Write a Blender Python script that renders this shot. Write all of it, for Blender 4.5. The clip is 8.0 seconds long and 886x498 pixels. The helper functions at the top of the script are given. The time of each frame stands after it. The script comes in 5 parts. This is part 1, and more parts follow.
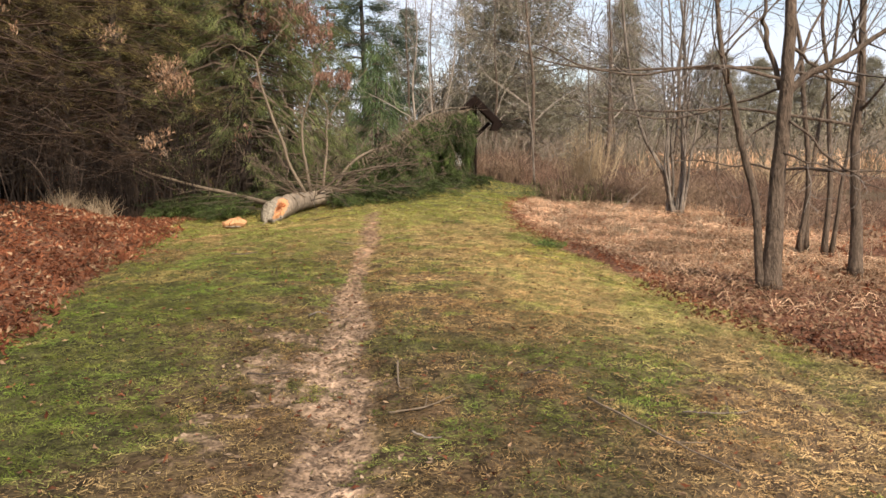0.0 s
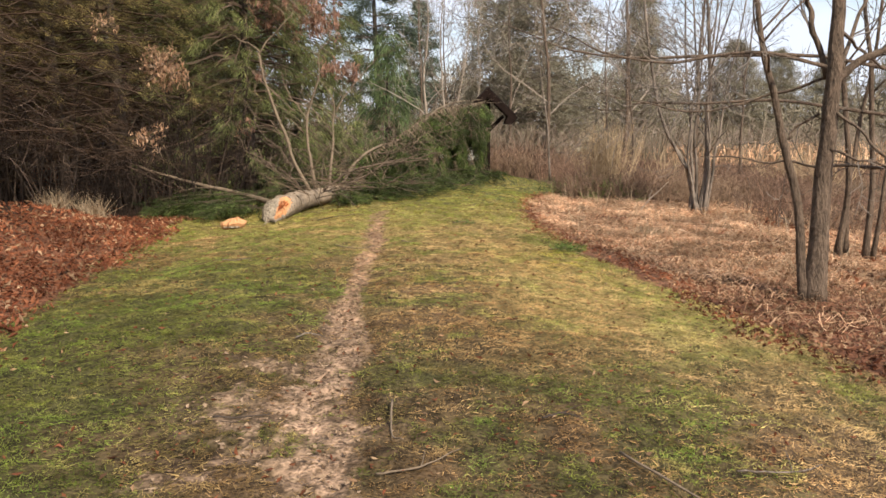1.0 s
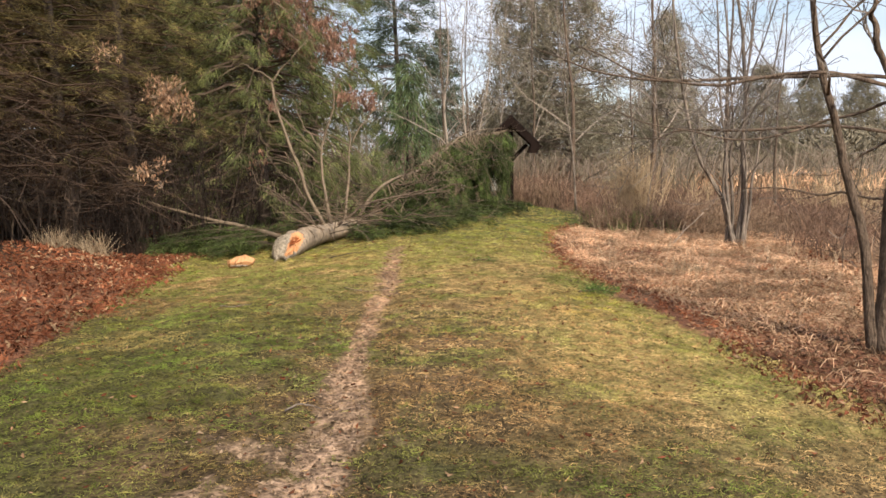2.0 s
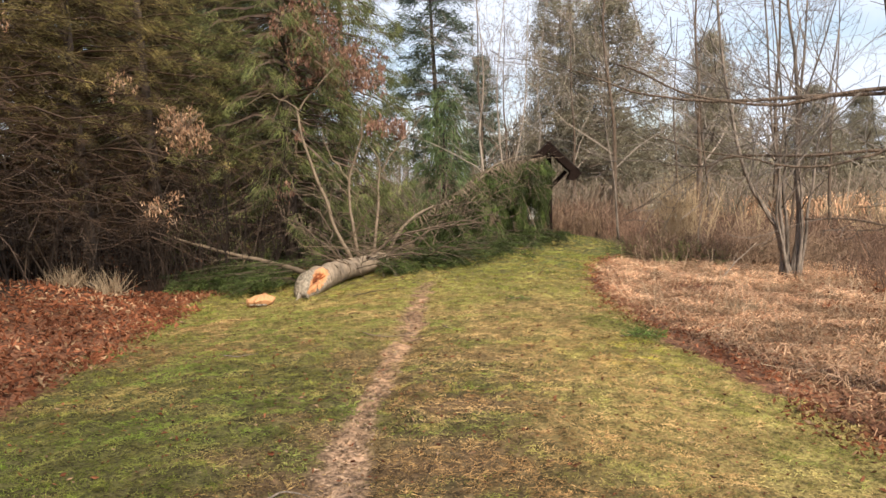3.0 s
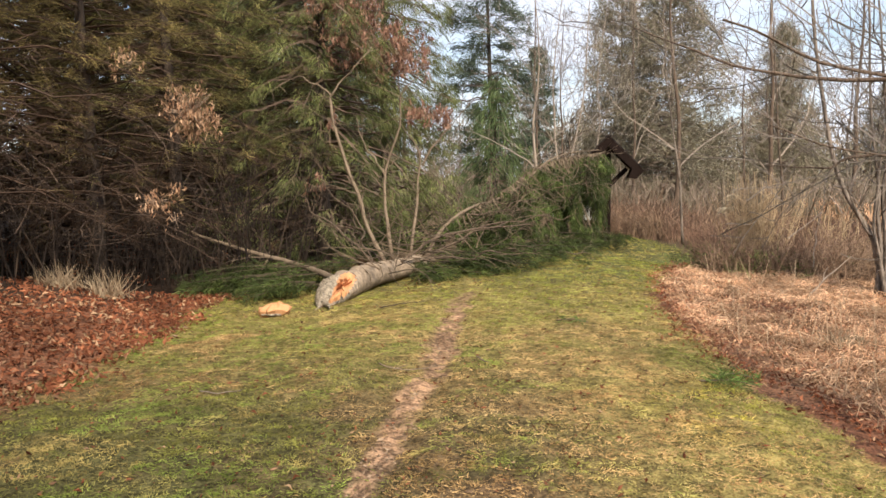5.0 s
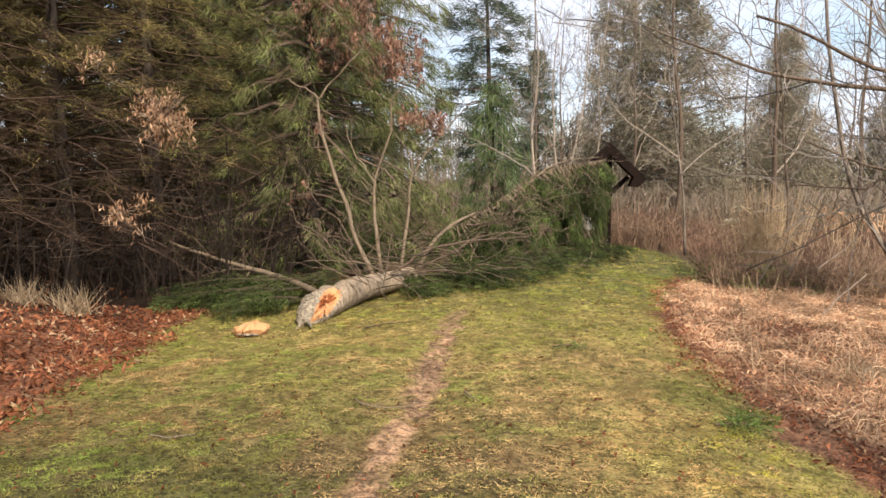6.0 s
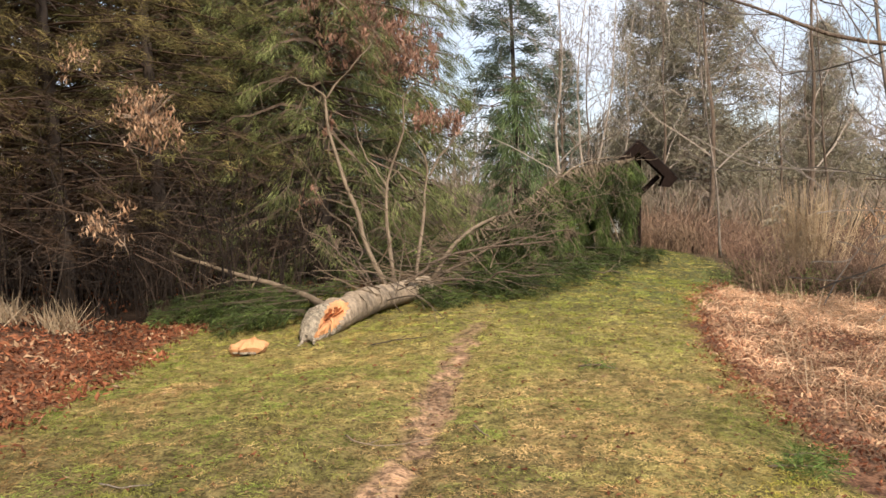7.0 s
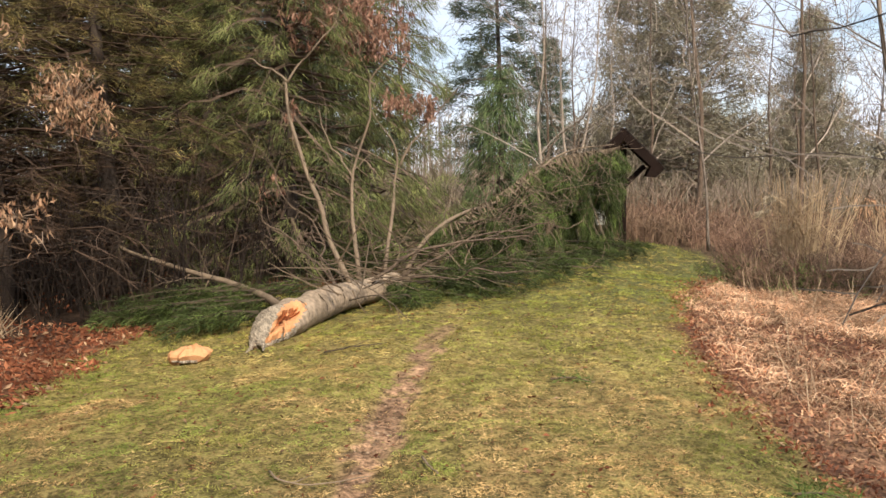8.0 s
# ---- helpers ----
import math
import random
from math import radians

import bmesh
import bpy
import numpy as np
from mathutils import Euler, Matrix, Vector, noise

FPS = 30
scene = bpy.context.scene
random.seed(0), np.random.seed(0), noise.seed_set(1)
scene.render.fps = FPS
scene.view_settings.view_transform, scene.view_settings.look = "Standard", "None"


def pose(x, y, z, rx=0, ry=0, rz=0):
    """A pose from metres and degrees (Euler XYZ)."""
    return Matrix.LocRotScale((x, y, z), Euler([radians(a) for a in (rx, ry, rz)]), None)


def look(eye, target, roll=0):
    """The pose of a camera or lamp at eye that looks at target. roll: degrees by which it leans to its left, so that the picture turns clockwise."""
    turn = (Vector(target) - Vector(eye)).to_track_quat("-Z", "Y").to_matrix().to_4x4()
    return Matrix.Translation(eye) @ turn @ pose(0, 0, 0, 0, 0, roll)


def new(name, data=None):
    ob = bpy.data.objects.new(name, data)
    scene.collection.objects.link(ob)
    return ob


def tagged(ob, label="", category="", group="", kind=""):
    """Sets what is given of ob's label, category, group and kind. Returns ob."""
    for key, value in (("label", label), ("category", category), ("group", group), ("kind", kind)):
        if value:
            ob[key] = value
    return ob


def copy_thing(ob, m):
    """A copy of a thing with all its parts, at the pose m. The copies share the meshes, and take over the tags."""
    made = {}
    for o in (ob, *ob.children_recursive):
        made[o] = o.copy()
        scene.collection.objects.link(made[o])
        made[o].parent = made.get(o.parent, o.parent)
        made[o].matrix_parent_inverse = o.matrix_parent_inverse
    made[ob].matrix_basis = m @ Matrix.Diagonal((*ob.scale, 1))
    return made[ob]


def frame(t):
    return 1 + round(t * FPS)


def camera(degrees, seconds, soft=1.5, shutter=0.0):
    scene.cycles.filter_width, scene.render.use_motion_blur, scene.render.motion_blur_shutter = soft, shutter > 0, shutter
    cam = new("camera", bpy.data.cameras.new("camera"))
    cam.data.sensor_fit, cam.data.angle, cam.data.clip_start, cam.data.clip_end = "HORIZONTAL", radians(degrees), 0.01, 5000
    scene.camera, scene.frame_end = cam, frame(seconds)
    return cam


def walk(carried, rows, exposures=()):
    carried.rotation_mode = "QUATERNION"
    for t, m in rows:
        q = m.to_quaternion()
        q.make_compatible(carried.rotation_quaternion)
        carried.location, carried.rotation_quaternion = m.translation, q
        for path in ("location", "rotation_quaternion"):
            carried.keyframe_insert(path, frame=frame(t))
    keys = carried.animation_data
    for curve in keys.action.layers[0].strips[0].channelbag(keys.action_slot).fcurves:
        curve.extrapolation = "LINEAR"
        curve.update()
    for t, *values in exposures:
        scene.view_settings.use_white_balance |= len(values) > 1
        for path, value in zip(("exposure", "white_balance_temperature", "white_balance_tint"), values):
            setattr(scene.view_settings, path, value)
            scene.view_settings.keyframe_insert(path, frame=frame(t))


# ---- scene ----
cam = camera(56.3, 8.0, 1.6)
PATH = [
    (0, (0.061, 0.001, 1.434), (0.043, 1.981, 1.157), -0.1),
    (0.5, (0.107, 0.363, 1.445), (0.047, 2.343, 1.169), -0.5),
    (1, (0.113, 0.777, 1.454), (0.06, 2.754, 1.161), -0.3),
    (1.5, (0.14, 1.208, 1.467), (0.063, 3.189, 1.197), -0.7),
    (1.7, (0.129, 1.352, 1.469), (0.036, 3.335, 1.22), -0.8),
    (2.8, (0.243, 2.283, 1.565), (0.061, 4.267, 1.388), -1.4),
    (3, (0.257, 2.4, 1.541), (0.045, 4.382, 1.38), -1.6),
    (3.5, (0.268, 2.847, 1.525), (0.029, 4.826, 1.361), -1.1),
    (4, (0.354, 3.224, 1.503), (0.061, 5.195, 1.329), -1.5),
    (4.5, (0.274, 3.631, 1.512), (-0.086, 5.592, 1.344), -1.3),
    (4.7, (0.218, 3.779, 1.54), (-0.124, 5.742, 1.368), -0.7),
    (5.8, (0.217, 4.476, 1.642), (-0.126, 6.438, 1.463), 0.2),
    (6, (0.201, 4.654, 1.665), (-0.133, 6.618, 1.497), 0.1),
    (6.5, (0.228, 5.059, 1.653), (-0.128, 7.021, 1.494), -0.4),
    (7, (0.219, 5.488, 1.644), (-0.183, 7.441, 1.485), -0.8),
    (7.5, (0.244, 5.899, 1.646), (-0.115, 7.858, 1.467), -0.5),
    (8, (0.302, 6.321, 1.633), (-0.073, 8.277, 1.451), -0.8),
]
walk(cam, [(t, look(eye, target, roll)) for t, eye, target, roll in PATH],
     exposures=[(0, 0.48), (3.5, 0.53), (6, 0.60), (8, 0.55)])

# ---- world, sun, exposure ----
SUN_AZ, SUN_EL = 148.0, 41.0
world = bpy.data.worlds.new("sky")
scene.world = world
world.use_nodes = True
wn, wl = world.node_tree.nodes, world.node_tree.links
wn.clear()
sky = wn.new("ShaderNodeTexSky")
sky.sky_type, sky.sun_disc = "NISHITA", False
sky.sun_elevation, sky.sun_rotation = radians(SUN_EL), radians(SUN_AZ)
sky.air_density, sky.dust_density = 1.0, 1.5
wcoord = wn.new("ShaderNodeTexCoord")
wmap = wn.new("ShaderNodeMapping")
wmap.inputs["Scale"].default_value = (1.0, 1.0, 2.6)
wnoise = wn.new("ShaderNodeTexNoise")
wnoise.inputs["Scale"].default_value, wnoise.inputs["Detail"].default_value = 3.4, 6.0
wramp = wn.new("ShaderNodeValToRGB")
wramp.color_ramp.elements[0].position, wramp.color_ramp.elements[1].position = 0.30, 0.57
wmix = wn.new("ShaderNodeMix")
wmix.data_type = "RGBA"
wmix.inputs["B"].default_value = (5.35, 5.8, 6.75, 1)
wback = wn.new("ShaderNodeBackground")
wback.inputs["Strength"].default_value = 0.128
wout = wn.new("ShaderNodeOutputWorld")
wl.new(wcoord.outputs["Generated"], wmap.inputs["Vector"])
wl.new(wmap.outputs["Vector"], wnoise.inputs["Vector"])
wl.new(wnoise.outputs["Fac"], wramp.inputs["Fac"])
wl.new(wramp.outputs["Color"], wmix.inputs["Factor"])
wl.new(sky.outputs["Color"], wmix.inputs["A"])
wl.new(wmix.outputs["Result"], wback.inputs["Color"])
wl.new(wback.outputs["Background"], wout.inputs["Surface"])

sun_data = bpy.data.lights.new("sun", "SUN")
sun_data.energy, sun_data.angle, sun_data.color = 5.0, radians(6.0), (1.0, 0.88, 0.72)
sun = new("sun", sun_data)
_az, _el = radians(SUN_AZ), radians(SUN_EL)
sun.matrix_world = look((60 * math.sin(_az) * math.cos(_el), 60 * math.cos(_az) * math.cos(_el), 60 * math.sin(_el)), (0, 0, 0))


# ---- materials ----
def mat(name, color, rough=0.85, coarse=3.0, fine=60.0, vary=0.35, bump=0.3, stretch=(1, 1, 1), clear=0.0, tint=False, dark=None, spec=0.3, crisp=0.35):
    """A rough natural surface: coarse stains and fine grain over a base colour, fine relief, some light let through."""
    m = bpy.data.materials.new(name)
    m.use_nodes = True
    n, l = m.node_tree.nodes, m.node_tree.links
    n.clear()
    out, bsdf = n.new("ShaderNodeOutputMaterial"), n.new("ShaderNodeBsdfPrincipled")
    co, mp = n.new("ShaderNodeTexCoord"), n.new("ShaderNodeMapping")
    mp.inputs["Scale"].default_value = stretch
    l.new(co.outputs["Object"], mp.inputs["Vector"])
    noises = []
    for scale, detail in ((coarse, 4.0), (fine, 3.0)):
        t = n.new("ShaderNodeTexNoise")
        t.inputs["Scale"].default_value, t.inputs["Detail"].default_value = scale, detail
        l.new(mp.outputs["Vector"], t.inputs["Vector"])
        noises.append(t)
    add = n.new("ShaderNodeMath")
    add.operation = "ADD"
    l.new(noises[0].outputs["Fac"], add.inputs[0])
    l.new(noises[1].outputs["Fac"], add.inputs[1])
    rng_ = n.new("ShaderNodeMapRange")
    rng_.inputs["From Min"].default_value, rng_.inputs["From Max"].default_value = 1 - crisp, 1 + crisp
    rng_.inputs["To Min"].default_value, rng_.inputs["To Max"].default_value = 0.0, 1.0
    l.new(add.outputs[0], rng_.inputs["Value"])
    mix = n.new("ShaderNodeMix")
    mix.data_type = "RGBA"
    lo = dark or [c * (1 - vary) for c in color]
    hi = [min(1, c * (1 + vary)) for c in color]
    mix.inputs["A"].default_value, mix.inputs["B"].default_value = (*lo, 1), (*hi, 1)
    l.new(rng_.outputs["Result"], mix.inputs["Factor"])
    col = mix.outputs["Result"]
    if tint:
        at = n.new("ShaderNodeAttribute")
        at.attribute_name = "tint"
        mul = n.new("ShaderNodeMix")
        mul.data_type, mul.blend_type = "RGBA", "MULTIPLY"
        mul.inputs["Factor"].default_value = 1.0
        l.new(col, mul.inputs["A"])
        l.new(at.outputs["Color"], mul.inputs["B"])
        col = mul.outputs["Result"]
    l.new(col, bsdf.inputs["Base Color"])
    bsdf.inputs["Roughness"].default_value = rough
    bsdf.inputs["Specular IOR Level"].default_value = spec
    if bump:
        b = n.new("ShaderNodeBump")
        b.inputs["Strength"].default_value, b.inputs["Distance"].default_value = bump, 0.02
        l.new(add.outputs[0], b.inputs["Height"])
        l.new(b.outputs["Normal"], bsdf.inputs["Normal"])
    if clear:
        tr, ms = n.new("ShaderNodeBsdfTranslucent"), n.new("ShaderNodeMixShader")
        l.new(col, tr.inputs["Color"])
        ms.inputs["Fac"].default_value = clear
        l.new(bsdf.outputs["BSDF"], ms.inputs[1])
        l.new(tr.outputs["BSDF"], ms.inputs[2])
        l.new(ms.outputs["Shader"], out.inputs["Surface"])
    else:
        l.new(bsdf.outputs["BSDF"], out.inputs["Surface"])
    return m


M_GROUND = mat("soil and turf", (1, 1, 1), 0.95, 15.0, 48.0, 0.70, 1.0, tint=True, spec=0.1, crisp=0.17)
M_GRASS = mat("grass blades", (1, 1, 1), 0.8, 2.0, 20.0, 0.15, 0, clear=0.25, tint=True, spec=0.08)
M_LEAF = mat("dead leaves", (1, 1, 1), 0.75, 6.0, 90.0, 0.25, 0.2, clear=0.2, tint=True, spec=0.1)
M_NEEDLE = mat("conifer needles", (1, 1, 1), 0.6, 1.5, 12.0, 0.25, 0, clear=0.3, tint=True, spec=0.2)
M_TWIG = mat("twigs", (1, 1, 1), 0.85, 3.0, 40.0, 0.25, 0.2, tint=True)
M_BARK = mat("grey brown bark", (0.110, 0.078, 0.055), 0.9, 22.0, 70.0, 0.55, 1.0, (1, 1, 0.35), crisp=0.30)
M_BARK_PINE = mat("dark pine bark", (0.054, 0.040, 0.031), 0.9, 3.0, 22.0, 0.5, 0.9, (1, 1, 0.3))
M_BARK_PALE = mat("pale smooth bark", (0.30, 0.245, 0.195), 0.85, 4.0, 40.0, 0.3, 0.4, (1, 1, 0.4))
M_LOG = mat("pale grey bark of the log", (0.262, 0.200, 0.140), 0.9, 5.0, 26.0, 0.42, 0.8, (1, 1, 0.8), crisp=0.28)
M_LIMB = mat("limb bark", (0.165, 0.122, 0.083), 0.85, 5.0, 45.0, 0.35, 0.4, (1, 1, 0.6))
M_LICHEN = mat("crusty weathered butt bark", (0.42, 0.345, 0.25), 0.95, 26.0, 70.0, 0.7, 2.2, dark=(0.10, 0.085, 0.07))
M_FRESH = mat("fresh splintered wood", (0.58, 0.28, 0.125), 0.8, 6.0, 40.0, 0.3, 0.8, (6, 1, 1))
M_BARK_MID = mat("grey bark", (0.155, 0.125, 0.100), 0.9, 8.0, 45.0, 0.6, 1.0, (1, 1, 0.2), crisp=0.22)
M_COLLAR = mat("dark branch collar", (0.09, 0.065, 0.045), 0.95, 12.0, 60.0, 0.5, 0.8)
M_ROT = mat("orange heart rot", (0.50, 0.17, 0.06), 0.95, 14.0, 60.0, 0.6, 1.0, dark=(0.06, 0.02, 0.012))
M_SAWN = mat("pale sawn wood", (0.48, 0.248, 0.116), 0.8, 5.0, 60.0, 0.18, 0.3, (1, 5, 1))
M_STAIN = mat("dark brown stained timber", (0.016, 0.010, 0.008), 0.95, 3.0, 50.0, 0.4, 0.4, (1, 1, 0.2), spec=0.08)
M_SHINGLE = mat("dark brown shingles", (0.035, 0.026, 0.022), 0.9, 8.0, 60.0, 0.4, 0.6)
M_BOARD = mat("weathered notice board", (0.30, 0.25, 0.2), 0.8, 4.0, 50.0, 0.3, 0.3)
M_PAPER = mat("white paper", (0.78, 0.77, 0.73), 0.7, 6.0, 40.0, 0.06, 0.05)

# ---- tools for shapes ----
RS = np.random.RandomState


def unit(v):
    v = np.asarray(v, float)
    return v / np.maximum(np.linalg.norm(v, axis=-1, keepdims=True), 1e-9)


_TABLE = RS(3).rand(128, 128)


def field(x, y, scale, seed=0):
    """Smooth random field between 0 and 1 with features of about scale metres."""
    x, y = np.asarray(x, float) / scale + 17.3 * seed, np.asarray(y, float) / scale + 5.7 * seed
    i, j = np.floor(x).astype(int), np.floor(y).astype(int)
    u, v = x - i, y - j
    u, v = u * u * (3 - 2 * u), v * v * (3 - 2 * v)
    a, b = _TABLE[i % 128, j % 128], _TABLE[(i + 1) % 128, j % 128]
    c, d = _TABLE[i % 128, (j + 1) % 128], _TABLE[(i + 1) % 128, (j + 1) % 128]
    return (a * (1 - u) + b * u) * (1 - v) + (c * (1 - u) + d * u) * v


def clouds(x, y, scale, seed=0):
    return 0.5 * field(x, y, scale, seed) + 0.3 * field(x, y, scale / 2.1, seed + 1) + 0.2 * field(x, y, scale / 4.3, seed + 2)


def step(a, b, v):
    t = np.clip((np.asarray(v, float) - a) / (b - a), 0, 1)
    return t * t * (3 - 2 * t)


class Geo:
    """Gathers triangles with a tint for each corner, and turns them into one mesh."""

    def __init__(self):
        self.v, self.f, self.c, self.n = [], [], [], 0

    def add(self, verts, faces, tint=(1, 1, 1)):
        verts, faces = np.asarray(verts, float).reshape(-1, 3), np.asarray(faces, int).reshape(-1, 3)
        tint = np.asarray(tint, float)
        if tint.ndim == 1:
            tint = np.tile(tint, (len(verts), 1))
        self.v.append(verts), self.f.append(faces + self.n), self.c.append(tint)
        self.n += len(verts)
        return self

    def tube(self, points, radii, sides=6, tint=(1, 1, 1), rough=0.0, seed=0, cap=True, ridge=0.0):
        """A bent, tapered round shape along the points."""
        p, r = np.asarray(points, float), np.asarray(radii, float)
        k = len(p)
        tang = unit(np.gradient(p, axis=0))
        ref = np.array([0.31, 0.17, 0.94]) if abs(tang[0][2]) < 0.9 else np.array([0.94, 0.17, 0.31])
        u = unit(np.cross(tang, ref))
        w = np.cross(tang, u)
        ang = np.linspace(0, 2 * np.pi, sides, endpoint=False)
        rr = r[:, None] * (1 + rough * (RS(seed).rand(k, sides) - 0.5)) if rough else np.tile(r[:, None], (1, sides))
        if ridge:
            col = RS(seed + 5).rand(sides, 3) - 0.5
            f = np.linspace(0, 2, k)[:, None]
            rr = rr * (1 + ridge * np.where(f < 1, col[None, :, 0] * (1 - f) + col[None, :, 1] * f, col[None, :, 1] * (2 - f) + col[None, :, 2] * (f - 1)))
        ring = p[:, None, :] + rr[:, :, None] * (np.cos(ang)[None, :, None] * u[:, None, :] + np.sin(ang)[None, :, None] * w[:, None, :])
        a = (np.arange(k - 1)[:, None] * sides + np.arange(sides)[None, :]).ravel()
        b = (np.arange(k - 1)[:, None] * sides + (np.arange(sides)[None, :] + 1) % sides).ravel()
        faces = np.concatenate([np.stack([a, b, b + sides], 1), np.stack([a, b + sides, a + sides], 1)])
        verts = ring.reshape(-1, 3)
        if cap:
            verts = np.concatenate([verts, p[:1], p[-1:]])
            i = np.arange(sides)
            j = (i + 1) % sides
            m = k * sides
            faces = np.concatenate([faces, np.stack([j, i, np.full(sides, m)], 1), np.stack([i + m - sides, j + m - sides, np.full(sides, m + 1)], 1)])
        return self.add(verts, faces, tint)

    def sticks(self, a, b, ra, rb, tint=(1, 1, 1)):
        """Many thin three-sided rods at once."""
        a, b = np.asarray(a, float).reshape(-1, 3), np.asarray(b, float).reshape(-1, 3)
        n = len(a)
        if not n:
            return self
        ra, rb = np.broadcast_to(np.asarray(ra, float), (n,)), np.broadcast_to(np.asarray(rb, float), (n,))
        d = unit(b - a)
        ref = np.where(np.abs(d[:, 2:3]) < 0.9, [[0, 0, 1.0]], [[1.0, 0, 0]])
        u = unit(np.cross(d, ref))
        w = np.cross(d, u)
        vs = []
        for base, r in ((a, ra), (b, rb)):
            for q in range(3):
                t = q * 2.0944
                vs.append(base + r[:, None] * (math.cos(t) * u + math.sin(t) * w))
        verts = np.stack(vs, 1)
        f = np.array([(0, 1, 4), (0, 4, 3), (1, 2, 5), (1, 5, 4), (2, 0, 3), (2, 3, 5)])
        faces = (np.arange(n)[:, None, None] * 6 + f[None]).reshape(-1, 3)
        tint = np.asarray(tint, float)
        if tint.ndim == 2:
            tint = np.repeat(tint, 6, axis=0)
        return self.add(verts.reshape(-1, 3), faces, tint)

    def blades(self, base, tip, width, tint, seed=0):
        """Many pointed blades: a triangle each, turned at random about its length."""
        base, tip = np.asarray(base, float), np.asarray(tip, float)
        n = len(base)
        side = unit(np.cross(tip - base, RS(seed).randn(n, 3))) * (np.broadcast_to(width, (n,))[:, None] / 2)
        verts = np.stack([base - side, base + side, tip], 1).reshape(-1, 3)
        tint = np.asarray(tint, float)
        if tint.ndim == 2:
            tint = np.repeat(tint, 3, axis=0)
        return self.add(verts, np.arange(3 * n).reshape(-1, 3), tint)

    def leaves(self, at, size, tint, seed=0, flat=0.6, hang=0.0, wide=0.20):
        """Many curled leaves: four triangles each, folded along the midrib."""
        r = RS(seed)
        n = len(at)
        d = unit(r.randn(n, 3) * [1, 1, 1 - flat] - [0, 0, hang])
        s = unit(np.cross(d, unit(r.randn(n, 3) * [1 - flat, 1 - flat, 1] + [0, 0, 0.01])))
        nrm = np.cross(d, s)
        size = np.broadcast_to(size, (n,))[:, None]
        bend = (r.rand(n, 1) - 0.3) * 0.6
        fold = 0.05 + 0.25 * r.rand(n, 1)
        w0, w1 = wide * (0.6 + 0.7 * r.rand(n, 1)), wide * (0.6 + 0.7 * r.rand(n, 1))
        p0 = at - d * size * 0.5 + nrm * size * bend * 0.5
        p1 = at + d * size * 0.5 + nrm * size * bend
        pm = at + d * size * (r.rand(n, 1) - 0.5) * 0.3
        q0 = at + s * size * w0 + nrm * size * fold + d * size * 0.2 * (r.rand(n, 1) - 0.5)
        q1 = at - s * size * w1 + nrm * size * fold + d * size * 0.2 * (r.rand(n, 1) - 0.5)
        verts = np.stack([p0, q0, p1, q1, pm], 1).reshape(-1, 3)
        f = np.array([(0, 1, 4), (1, 2, 4), (2, 3, 4), (3, 0, 4)])
        faces = (np.arange(n)[:, None, None] * 5 + f[None]).reshape(-1, 3)
        tint = np.asarray(tint, float)
        if tint.ndim == 2:
            tint = np.repeat(tint, 5, axis=0)
        return self.add(verts, faces, tint)

    def mesh(self, name, material, smooth=False):
        v, f, c = np.concatenate(self.v), np.concatenate(self.f), np.concatenate(self.c)
        me = bpy.data.meshes.new(name)
        me.vertices.add(len(v))
        me.vertices.foreach_set("co", v.astype(np.float32).ravel())
        me.loops.add(f.size)
        me.loops.foreach_set("vertex_index", f.astype(np.int32).ravel())
        me.polygons.add(len(f))
        me.polygons.foreach_set("loop_start", np.arange(0, f.size, 3, dtype=np.int32))
        me.polygons.foreach_set("use_smooth", np.full(len(f), smooth))
        at = me.attributes.new("tint", "FLOAT_COLOR", "POINT")
        at.data.foreach_set("color", np.concatenate([c, np.ones((len(c), 1))], 1).astype(np.float32).ravel())
        me.materials.append(material)
        me.update(calc_edges=True)
        me.validate()
        return me


def thing(name, at, label, category, group="", kind=""):
    ob = new(name)
    ob.empty_display_size = 0.2
    ob.location = at
    return tagged(ob, label, category, group, kind)


def part(name, geo, material, parent, label="", smooth=True, kind=""):
    ob = new(name, geo.mesh(name, material, smooth) if isinstance(geo, Geo) else geo)
    ob.parent = parent
    return tagged(ob, label, "", "", kind)


def solid(name, geo, material, label, category, kind="", smooth=True, at=(0, 0, 0)):
    ob = new(name, geo.mesh(name, material, smooth))
    ob.location = at
    return tagged(ob, label, category, "", kind)


def box(geo, center, size, turn=None, tint=(1, 1, 1), chamfer=0.12):
    """A board with slightly bevelled edges."""
    bm = bmesh.new()
    bmesh.ops.create_cube(bm, size=1.0)
    bmesh.ops.scale(bm, vec=size, verts=bm.verts)
    bmesh.ops.bevel(bm, geom=bm.edges[:], offset=min(size) * chamfer, segments=1, affect="EDGES")
    bmesh.ops.triangulate(bm, faces=bm.faces[:])
    m = Matrix.Translation(center) @ (turn.to_4x4() if turn else Matrix.Identity(4))
    bm.transform(m)
    bm.verts.index_update()
    geo.add([v.co[:] for v in bm.verts], [[v.index for v in f.verts] for f in bm.faces], tint)
    bm.free()
    return geo


def curve(points, n=12):
    """A smooth line through a few points."""
    p = np.asarray(points, float)
    if len(p) < 3:
        return np.linspace(p[0], p[-1], n)
    q = np.concatenate([[2 * p[0] - p[1]], p, [2 * p[-1] - p[-2]]])
    out = []
    per = max(2, n // (len(p) - 1))
    for i in range(1, len(q) - 2):
        for t in np.linspace(0, 1, per, endpoint=False):
            a, b, c, d = q[i - 1:i + 3]
            out.append(0.5 * (2 * b + (c - a) * t + (2 * a - 5 * b + 4 * c - d) * t ** 2 + (3 * b - a - 3 * c + d) * t ** 3))
    out.append(p[-1])
    return np.array(out)


